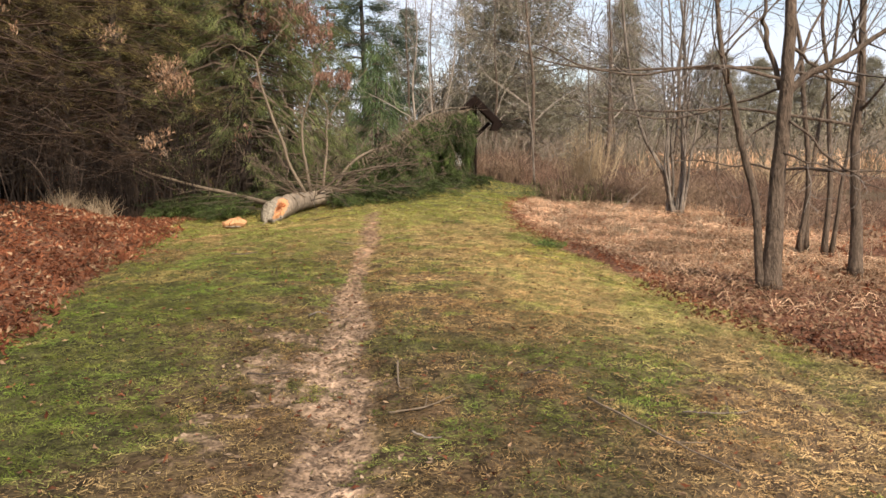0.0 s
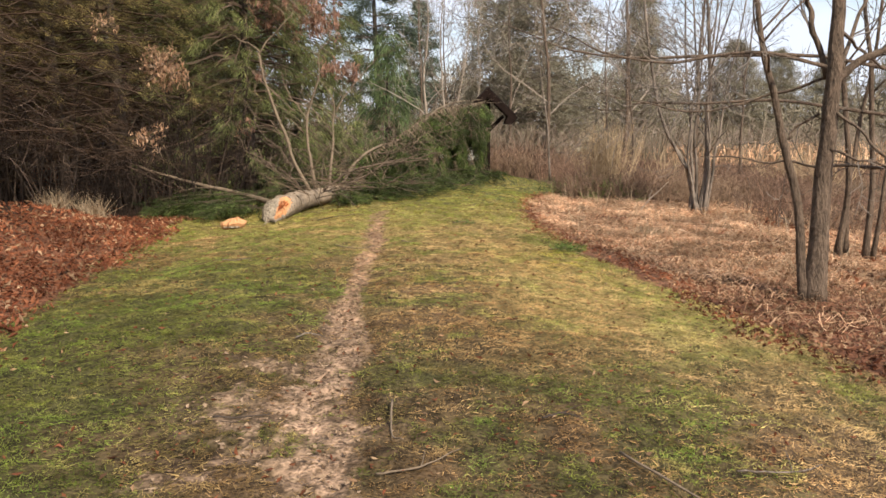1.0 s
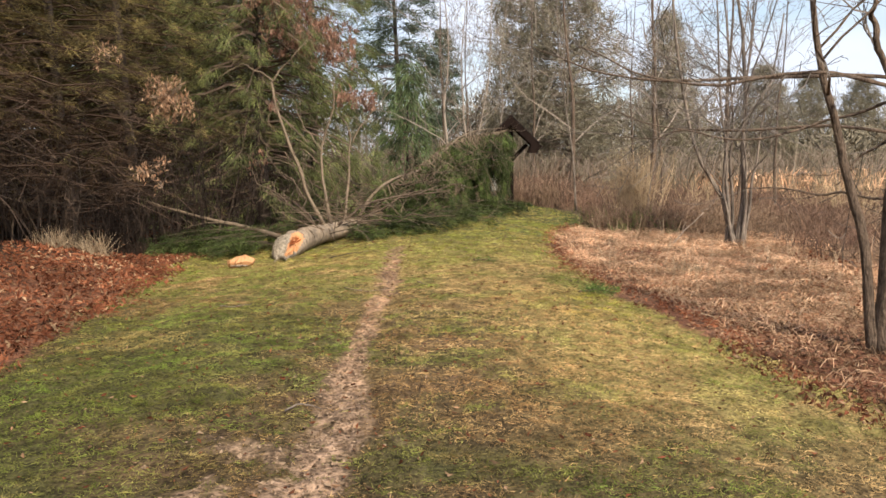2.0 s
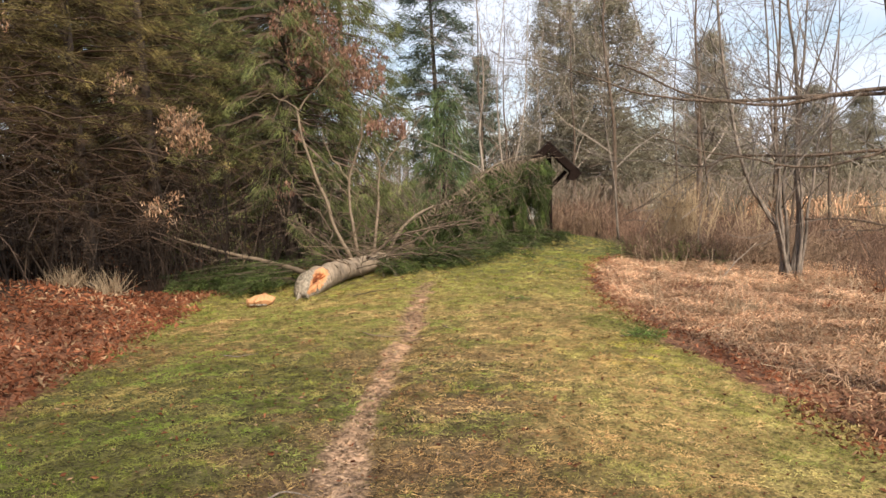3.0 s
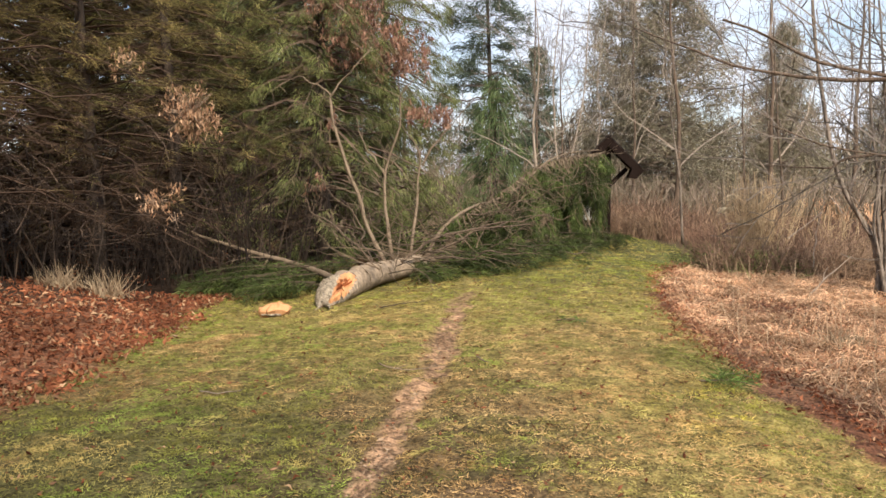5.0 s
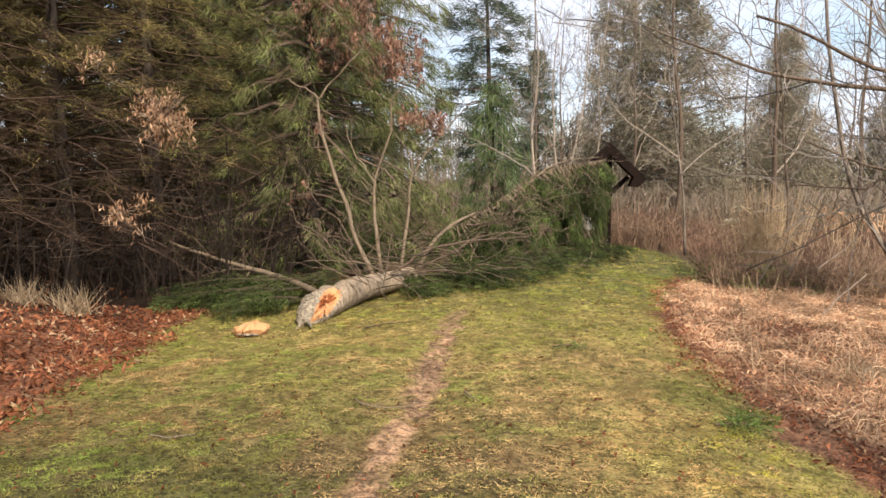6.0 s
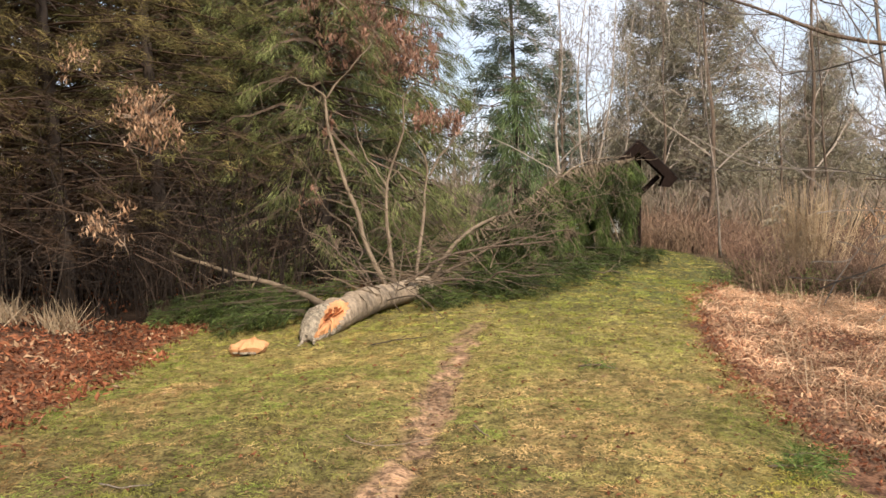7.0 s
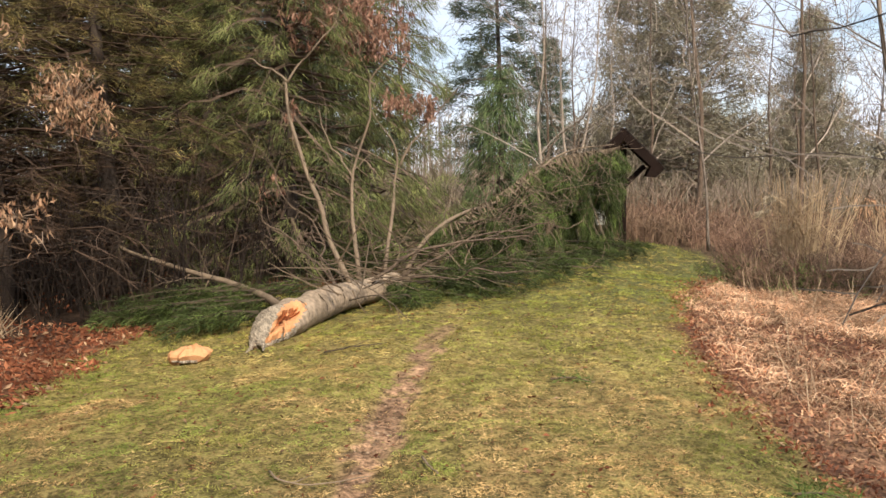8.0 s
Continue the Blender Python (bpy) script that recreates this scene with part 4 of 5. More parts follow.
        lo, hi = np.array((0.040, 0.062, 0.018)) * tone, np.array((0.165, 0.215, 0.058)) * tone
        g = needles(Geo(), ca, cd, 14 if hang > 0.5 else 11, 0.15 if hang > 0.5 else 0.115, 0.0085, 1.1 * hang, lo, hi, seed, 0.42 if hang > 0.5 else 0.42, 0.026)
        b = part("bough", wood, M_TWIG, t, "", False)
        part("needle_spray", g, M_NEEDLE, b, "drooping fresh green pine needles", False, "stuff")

    lead = curve([(-2.0, 17.9, 0.8), (-1.35, 19.7, 1.26), (-0.8, 21.3, 1.74), (-0.15, 22.2, 1.97), (0.50, 22.85, 2.07), (0.66, 23.0, 2.12)], 40)
    for q in range(250):
        f = r.rand() ** 0.62 if q < 180 else 0.05 + 0.65 * r.rand()
        p0 = np.array([np.interp(f * (len(lead) - 1), range(len(lead)), lead[:, e]) for e in range(3)])
        sgn = 1 if r.rand() < 0.72 else -1
        out = np.array([0.75 * sgn + 0.3 * r.randn(), -0.35 * sgn + 0.4 * r.randn() - 0.2, 0])
        drop = p0[2] * (0.12 + 0.80 * r.rand())
        reach = (0.2 + 0.65 * r.rand()) * (1.0 - 0.4 * (f > 0.85))
        if f > 0.80:
            out[0] = -0.6 + 0.35 * r.randn()
            drop *= 0.85
        p1 = p0 + out * reach + [0, 0, -drop]
        p1[0] = min(p1[0], 0.36 + 0.40 * r.rand())
        bough(p0 - foot, p1 - foot, -0.02 + 0.1 * r.rand(), 0.30, 12, 0.9, 500 + q)
    for n, (x0, y0, x1, y1, h) in enumerate(((-3.3, 15.4, -4.5, 14.9, 0.32), (-3.4, 15.7, -5.2, 15.2, 0.40), (-3.7, 15.9, -5.0, 15.1, 0.35), (-3.2, 16.0, -4.3, 15.4, 0.45), (-3.9, 16.2, -5.1, 15.9, 0.5), (-3.4, 16.2, -4.9, 16.3, 0.5), (-4.4, 15.6, -5.2, 14.7, 0.28), (-3.6, 15.1, -4.2, 14.6, 0.22), (-4.2, 15.7, -5.2, 15.4, 0.42),
                             (-2.4, 16.8, -1.5, 16.4, 0.30), (-2.2, 16.9, -1.0, 16.7, 0.32), (-2.1, 17.1, -1.0, 17.0, 0.4), (-2.0, 17.4, -0.6, 17.3, 0.42), (-1.8, 17.8, -0.3, 17.9, 0.42), (-1.6, 18.4, 0.0, 18.7, 0.42), (-1.4, 19.0, 0.1, 19.5, 0.45), (-1.0, 19.8, 0.3, 20.3, 0.4), (-0.7, 20.6, 0.55, 21.0, 0.4), (-0.4, 21.3, 0.8, 21.6, 0.42), (0.0, 22.0, 1.0, 22.1, 0.4), (-2.4, 16.5, -1.8, 16.1, 0.22),
                             (-2.7, 17.4, -4.0, 17.9, 0.8), (-2.5, 18.2, -3.8, 18.8, 0.9), (-2.2, 18.8, -3.2, 19.7, 1.0), (-1.9, 19.6, -2.9, 20.6, 1.1))):
        for e in range(3):
            j = r.randn(4) * 0.2
            a0, a1 = (x0 + j[0], y0 + j[1]), (x1 + j[2], y1 + j[3])
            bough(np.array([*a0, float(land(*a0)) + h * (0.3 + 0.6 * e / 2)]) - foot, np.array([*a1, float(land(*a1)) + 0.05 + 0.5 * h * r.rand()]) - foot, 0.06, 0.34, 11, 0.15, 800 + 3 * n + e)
    return t


def wood_chunk():
    """A torn disc of pale wood with bark at one edge."""
    at = np.array(on_land(-3.43, 13.28))
    t = thing("wood_chunk", at, "pale torn slab of fresh wood lying on the grass", "wood chunk")
    r = RS(5)
    n = 26
    ang = np.linspace(0, 6.283, n, endpoint=False)
    rim = 1 + 0.16 * r.randn(n).clip(-1.2, 1.2) * 0.7
    rx, ry = 0.188 * rim, 0.15 * rim
    ringz = [(0.62, 0.0), (0.80, 0.020), (1.02, 0.075), (0.97, 0.102), (0.72, 0.132), (0.35, 0.148)]
    V = [np.stack([np.cos(ang) * rx * k, np.sin(ang) * ry * k, z + 0.02 * np.cos(ang + 0.6) + 0.012 * r.randn(n)], 1) for k, z in ringz]
    V = np.concatenate(V + [[[0.03, 0.0, 0.172]], [[0, 0, 0.0]]])
    f = []
    for q in range(len(ringz) - 1):
        for i in range(n):
            j = (i + 1) % n
            f += [(q * n + i, q * n + j, q * n + n + j), (q * n + i, q * n + n + j, q * n + n + i)]
    m = len(ringz) * n
    f += [((len(ringz) - 1) * n + i, (len(ringz) - 1) * n + (i + 1) % n, m) for i in range(n)] + [((i + 1) % n, i, m + 1) for i in range(n)]
    part("slab", Geo().add(V, f), M_SAWN, t, "", False)
    part("bark_edge", Geo().tube(np.stack([np.cos(ang[12:24]) * rx[12:24] * 1.01, np.sin(ang[12:24]) * ry[12:24] * 1.01, np.full(12, 0.040)], 1) * [0.86, 0.86, 1], np.full(12, 0.013), 6, rough=0.6, seed=2), M_LICHEN, t)
    return t


def information_kiosk():
    """A small roofed notice board: two posts, braces, board with sheets, steep shingled roof with barge boards."""
    base = np.array(on_land(0.74, 23.55))
    t = thing("information_kiosk", base, "dark brown wooden trail notice board with steep shingled roof", "kiosk")
    t.rotation_euler = (0, 0, radians(-1.0))
    near, far = 0.0, 0.9
    for y in (near, far):
        part("post", box(Geo(), (0, y, 1.06), (0.13, 0.13, 2.2)), M_STAIN, t, smooth=False)
        for sx in (-1, 1):
            part("brace", box(Geo(), (sx * 0.21, y, 1.50), (0.60, 0.07, 0.09), Euler((0, radians(-45 * sx), 0)).to_matrix()), M_STAIN, t, smooth=False)
            part("rafter", box(Geo(), (sx * 0.36, y, 1.985), (0.96, 0.07, 0.10), Euler((0, radians(45 * sx), 0)).to_matrix()), M_STAIN, t, smooth=False)
    part("ridge_beam", box(Geo(), (0, 0.45, 2.26), (0.09, 1.2, 0.10)), M_STAIN, t, smooth=False)
    for sx in (-1, 1):
        turn = Euler((0, radians(45 * sx), 0)).to_matrix()
        deck = part("roof_slope", box(Geo(), (sx * 0.362, 0.45, 2.065), (1.02, 1.5, 0.035), turn), M_STAIN, t, "roof slope of dark boards", False)
        for row in range(6):
            d = 0.06 + row * 0.165
            part("shingle_course", box(Geo(), (sx * (d * 0.7071 + 0.045), 0.45, 2.425 - d * 0.7071 + 0.012), (0.20, 1.54, 0.018), Euler((0, radians((45 - 4) * sx), 0)).to_matrix()), M_SHINGLE, deck, smooth=False)
        for y in (-0.32, 1.22):
            prof = [(0.0, 2.455), (sx * 0.80, 1.66), (sx * 0.63, 1.48), (sx * 0.44, 1.50), (sx * 0.53, 1.70), (0.0, 2.215)]
            v = [(x, y + e, z) for e in (-0.02, 0.02) for x, z in prof]
            f = [(0, 1, 4), (0, 4, 5), (1, 2, 3), (1, 3, 4), (6, 10, 7), (6, 11, 10), (7, 9, 8), (7, 10, 9)] + [q for i in range(6) for q in ((i, i + 6, (i + 1) % 6), ((i + 1) % 6, i + 6, (i + 1) % 6 + 6))]
            part("barge_board", Geo().add(v, f), M_STAIN, t, "wide tapering barge board", False)
    part("ridge_cap", box(Geo(), (0, 0.45, 2.455), (0.13, 1.56, 0.03)), M_SHINGLE, t, smooth=False)
    swing = Euler((0, 0, radians(55)))
    board = part("board", box(Geo(), swing.to_matrix() @ Vector((0, 0.88, 1.0)), (0.05, 1.6, 1.05), swing.to_matrix(), chamfer=0.08), M_BOARD, t, "weathered board", False)
    for y, z, w, h in ((0.24, 0.75, 0.26, 0.42), (0.58, 0.74, 0.34, 0.46), (1.0, 0.8, 0.30, 0.5), (1.48, 0.76, 0.34, 0.42), (0.40, 1.25, 0.46, 0.32), (0.95, 1.28, 0.36, 0.28)):
        part("sheet", box(Geo(), swing.to_matrix() @ Vector((-0.029, y, z)), (0.004, w, h), swing.to_matrix()), M_PAPER, board, "white paper notice", False)
    return t


fallen_tree()
wood_chunk()
information_kiosk()


# ---- sticks and sprigs on the lane ----
def stick(points, radius, bark, label, side=0.0, seed=0):
    p0 = np.array(on_land(*points[0]))
    t = thing("stick", p0, label, "stick", "sticks on the lane")
    line = curve(np.array([np.array(on_land(x, y, radius * 1.1 + 0.012)) for x, y in points]) - p0, 12)
    radius = radius * 0.55
    line[:, 2] += 0.008 * RS(seed).rand(len(line))
    part("shaft", Geo().tube(line, taper(len(line), radius, radius * 0.5), 7, rough=0.3, seed=seed), bark, t)
    if side:
        j = len(line) // 2
        d = unit(line[j + 1] - line[j])
        w = np.array([-d[1], d[0], 0.25])
        part("side_twig", Geo().tube(np.array([line[j], line[j] + (d * 0.6 + w * 0.5) * side * 0.5, line[j] + (d + w) * side]), [radius * 0.6, radius * 0.5, radius * 0.3], 5), bark, t)
    return t


stick([(-0.25, 4.73), (-0.235, 4.5), (-0.215, 4.35), (-0.16, 4.26)], 0.011, M_LIMB, "short crooked brown stick on the turf", 0, 1)
stick([(-0.25, 3.96), (-0.07, 4.0), (0.09, 4.18)], 0.009, M_LIMB, "bent grey stick on the turf", 0.08, 2)
stick([(-0.12, 3.66), (-0.06, 3.63), (0.02, 3.63)], 0.012, M_BARK_MID, "short pale broken stick on the turf", 0, 3)
stick([(0.78, 4.2), (1.02, 3.84), (1.19, 3.59), (1.30, 3.40)], 0.011, M_LIMB, "long thin brown stick on the turf", 0.1, 4)
stick([(1.26, 4.13), (1.51, 4.18), (1.72, 4.36)], 0.008, M_BARK_MID, "pale forked twig on the turf", 0.16, 5)
stick([(0.48, 4.56), (0.58, 4.62), (0.68, 4.59)], 0.010, M_BARK_PINE, "short dark twig on the turf", 0.08, 6)
stick([(-0.99, 6.0), (-0.92, 6.12), (-0.82, 6.16)], 0.011, M_BARK_MID, "pale twig beside the earth track", 0, 7)
stick([(-1.1, 4.57), (-0.97, 4.57), (-0.84, 4.63)], 0.010, M_BARK_PINE, "dark twig on the bare earth", 0, 8)
stick([(-1.40, 10.28), (-1.30, 10.17), (-1.14, 10.19), (-0.86, 10.32)], 0.011, M_LIMB, "curved grey stick across the track", 0.1, 9)
stick([(-0.64, 10.56), (-0.58, 10.44), (-0.51, 10.34)], 0.013, M_LIMB, "short straight brown stick on the turf", 0, 10)
stick([(-2.44, 9.3), (-2.3, 9.28), (-2.12, 9.29)], 0.009, M_BARK_MID, "thin pale straw-like stick on the grass", 0, 11)
stick([(-2.15, 13.35), (-1.9, 13.42), (-1.6, 13.5)], 0.012, M_BARK_PINE, "dark twig beside the log", 0.14, 12)


def leaning_stick():
    p0 = np.array(on_land(3.37, 16.45))
    t = thing("leaning_stick", p0, "bare pale stick leaning out of the dry grass", "stick")
    line = wobble(curve([(0, 0, -0.03), (0.26, 0.0, 0.27), (0.58, 0.02, 0.56)], 12), 0.008, 3)
    part("shaft", Geo().tube(line, taper(len(line), 0.013, 0.005), 7, rough=0.3, seed=2), M_BARK_PALE, t)
    part("side_twig", Geo().tube(curve([line[5], line[5] + [0.02, 0.03, 0.10], line[5] + [0.07, 0.05, 0.18]], 6), taper(7, 0.006, 0.003), 5), M_BARK_PALE, t)
    return t


leaning_stick()


def sprig(at, seed, size, m, label):
    p0 = np.array(on_land(*at))
    t = thing("pine_sprig", p0, label, "pine sprig", "sprigs on the grass")
    r = RS(seed)
    stem = curve([(-size, 0.1 * size, 0.03), (0, 0, 0.05), (size, -0.25 * size, 0.03)], 8)
    part("stem", Geo().tube(stem, taper(len(stem), 0.008, 0.003), 5), M_LIMB, t)
    f = r.rand(m)
    c = np.stack([np.interp(f, np.linspace(0, 1, len(stem)), stem[:, q]) for q in range(3)], 1) + r.randn(m, 3) * [size * 0.14, size * 0.3, 0.008]
    c[:, 2] = np.abs(c[:, 2])
    part("needle_spray", needles(Geo(), c, unit(np.stack([r.randn(m), r.randn(m), 0.3 * r.rand(m)], 1)) * 0.8, 5, 0.08, 0.006, -0.05, (0.10, 0.16, 0.04), (0.24, 0.33, 0.08), seed, 0.4, 0.02), M_NEEDLE, t, "", False, "stuff")
    return t


sprig((1.27, 10.25), 3, 0.20, 60, "dark green broken pine sprig on the grass")
sprig((1.38, 10.55), 4, 0.14, 36, "small green pine sprig on the grass")
sprig((0.10, 12.35), 5, 0.16, 22, "low green sprig flattened in the turf")


# ---- trees on the low bank ----
def rel(at, pts):
    return [np.array(p, float) - np.array(at, float) for p in pts]


def lane_trees():
    at = on_land(3.28, 8.25)
    bare_tree("twin_trunk_tree", at, 21, [
        (rel(at, [(3.28, 8.25, at[2] - 0.05), (3.29, 8.25, 0.4), (3.31, 8.25, 1.07), (3.31, 8.25, 1.85), (3.33, 8.3, 2.7), (3.36, 8.4, 4.2), (3.30, 8.5, 6.5)]), 0.100, 0.031),
        (rel(at, [(3.20, 8.22, at[2] - 0.05), (3.15, 8.25, 0.27), (3.04, 8.3, 0.9), (2.92, 8.3, 1.42), (2.83, 8.3, 1.75), (2.75, 8.3, 2.17), (2.66, 8.3, 2.7), (2.5, 8.4, 4.6)]), 0.046, 0.018)],
        "leafless twin-trunked tree with rough grey-brown bark at the lane edge", M_BARK, (0.165, 0.138, 0.115), 3, (4, 4, 3), 0.9, 0.06, True, "tree", "", 0.55,
        [(rel(at, p), a, b) for p, a, b in (
            ([(3.30, 8.22, 1.80), (3.57, 8.2, 2.0), (3.89, 8.2, 2.18), (4.24, 8.2, 2.42), (4.9, 8.1, 2.9)], 0.042, 0.014),
            ([(3.30, 8.28, 1.85), (3.19, 8.3, 2.27), (3.10, 8.3, 2.54), (3.08, 8.3, 2.75), (3.0, 8.3, 3.5)], 0.03, 0.012),
            ([(3.25, 8.2, 1.95), (2.69, 8.0, 2.03), (2.10, 8.0, 1.99), (1.68, 8.0, 1.99), (1.25, 8.0, 2.10), (0.82, 8.0, 2.28)], 0.017, 0.005),
            ([(3.30, 8.3, 1.87), (2.84, 8.6, 1.69), (2.27, 8.6, 1.60), (1.69, 8.6, 1.66), (1.2, 8.7, 1.85)], 0.014, 0.004),
            ([(3.33, 8.2, 1.58), (3.58, 8.0, 1.32), (3.86, 8.0, 1.08), (4.09, 8.0, 0.92), (4.4, 7.9, 0.9)], 0.014, 0.005),
            ([(3.32, 8.2, 1.24), (3.59, 8.0, 1.13), (4.23, 8.0, 1.06), (4.7, 7.9, 1.1)], 0.013, 0.004),
            ([(3.26, 8.3, 1.55), (3.05, 8.4, 1.40), (2.95, 8.4, 1.2)], 0.013, 0.004),
            ([(3.34, 8.3, 2.3), (3.8, 8.7, 2.1), (4.5, 9.0, 1.75)], 0.02, 0.006))])
    # a second tree out to the side whose low limbs reach over the bank
    at = on_land(4.75, 9.5)
    bare_tree("reaching_tree", at, 33, [(rel(at, [(4.75, 9.5, at[2] - 0.05), (4.72, 9.5, 1.0), (4.66, 9.5, 2.3), (4.7, 9.6, 5.5)]), 0.075, 0.02)],
        "leafless tree with long low limbs reaching over the bank", M_BARK, (0.185, 0.155, 0.13), 3, (3, 3, 3), 0.9, 0.05, True, "tree", "", 0.5,
        [(rel(at, p), a, b) for p, a, b in (
            ([(4.70, 9.5, 1.95), (3.6, 9.2, 2.1), (2.65, 9.0, 2.09), (2.01, 9.0, 2.06), (1.55, 9.0, 2.11), (1.20, 9.0, 2.18), (0.86, 9.0, 2.28), (0.5, 9.0, 2.44)], 0.021, 0.004),
            ([(4.72, 9.5, 1.50), (3.6, 9.7, 1.68), (2.55, 9.8, 1.66), (2.0, 9.9, 1.68), (1.75, 9.9, 1.63), (1.45, 9.9, 1.64)], 0.02, 0.004),
            ([(4.74, 9.5, 1.0), (3.9, 10.4, 1.02), (3.0, 11.0, 1.1)], 0.022, 0.006))])
    # clump of slim trunks
    at = on_land(5.2, 11.2)
    bare_tree("clump_of_trunks", at, 41, [(rel(at, line), a, b) for line, a, b in (
        ([(4.80, 11.2, -0.2), (4.85, 11.2, 0.9), (4.70, 11.2, 2.4), (4.56, 11.2, 3.2), (4.4, 11.3, 6.0)], 0.045, 0.016),
        ([(5.10, 11.1, -0.25), (5.14, 11.2, 0.94), (5.08, 11.2, 2.05), (4.95, 11.2, 3.14), (5.1, 11.2, 6.2)], 0.042, 0.016),
        ([(4.96, 11.35, -0.2), (4.95, 11.3, 0.8), (5.15, 11.4, 2.2), (5.4, 11.4, 4.6)], 0.036, 0.014),
        ([(5.26, 11.25, -0.25), (5.36, 11.2, 0.9), (5.42, 11.2, 2.2), (5.40, 11.2, 5.2)], 0.032, 0.012))],
        "clump of four slim leafless trunks on the low bank", M_BARK, (0.175, 0.148, 0.125), 3, (3, 3, 3), 0.8, 0.08, True, "tree", "", 0.45)
    at = on_land(4.85, 17.5)
    bare_tree("curved_stem_tree", at, 52, [(rel(at, line), a, b) for line, a, b in (
        ([(4.84, 17.5, -0.3), (4.93, 17.5, 0.65), (4.95, 17.5, 2.07), (4.86, 17.5, 3.47), (4.76, 17.5, 4.4), (4.7, 17.6, 8.0)], 0.062, 0.015),
        ([(4.78, 17.45, -0.3), (4.62, 17.5, 0.35), (4.44, 17.5, 0.75), (4.0, 17.5, 1.62), (3.72, 17.5, 3.04), (3.58, 17.5, 4.45), (3.5, 17.5, 7.0)], 0.055, 0.015),
        ([(4.80, 17.6, -0.3), (4.74, 17.6, 1.2), (4.70, 17.6, 2.6), (4.45, 17.7, 5.0)], 0.035, 0.012),
        ([(4.64, 17.45, -0.3), (4.66, 17.5, 0.9), (4.52, 17.6, 2.3), (4.3, 17.6, 5.2)], 0.040, 0.012),
        ([(4.72, 17.35, -0.3), (4.56, 17.4, 0.8), (4.60, 17.4, 1.9), (4.9, 17.4, 4.2)], 0.030, 0.010),
        ([(4.95, 17.5, -0.3), (5.12, 17.5, 0.9), (5.22, 17.5, 1.8), (5.6, 17.6, 4.0)], 0.035, 0.012),
        ([(4.9, 17.4, -0.3), (4.98, 17.4, 0.9), (4.88, 17.4, 1.9), (5.0, 17.4, 4.5)], 0.032, 0.012))],
        "leafless multi-stemmed tree with one stem curving outwards", M_BARK_MID, (0.160, 0.135, 0.115), 3, (5, 5, 4), 0.8, 0.07, True, "tree", "", 0.3)
    at = on_land(2.55, 24.6)
    bare_tree("leaning_sapling", at, 61, [(rel(at, [(2.55, 24.6, -0.1), (2.45, 24.6, 1.5), (2.18, 24.6, 3.3), (2.02, 24.6, 5.0), (1.95, 24.6, 7.2)]), 0.030, 0.007)],
        "slim pale leaning sapling", M_BARK_MID, (0.33, 0.27, 0.22), 3, (9, 4, 3), 0.7, 0.08, True, "sapling", "saplings", 0.35)
    for k, (x, y, h, r0, lx) in enumerate(((-0.9, 24.0, 7.0, 0.05, -0.2), (-0.55, 24.6, 6.5, 0.045, 0.25), (-0.2, 23.9, 6.0, 0.042, 0.5), (0.3, 25.4, 7.0, 0.03, 0.6), (6.2, 22.3, 7.0, 0.045, 0.5), (8.6, 26.5, 8.0, 0.055, 0.2), (5.6, 28.0, 8.0, 0.05, -0.5))):
        at = on_land(x, y)
        bare_tree("young_tree", at, 70 + k, [([(0, 0, -0.05), (0.1 * lx + 0.10 * math.sin(2.1 * k), 0.05, h * 0.2), (0.3 * lx - 0.09 * math.sin(1.3 * k + 1), 0, h * 0.4), (0.5 * lx + 0.14 * math.sin(2.7 * k + 2), 0, h * 0.6), (lx, 0.1, h)], r0, 0.008)],
            "slim leafless young tree with pale twigs", M_BARK_PALE if k < 4 else M_BARK, (0.27, 0.23, 0.19) if k < 4 else (0.19, 0.16, 0.14), 3, (10, 5, 4), 0.85, 0.04, False, "tree", "young bare trees", 0.25, (), 0.15, 0.004)


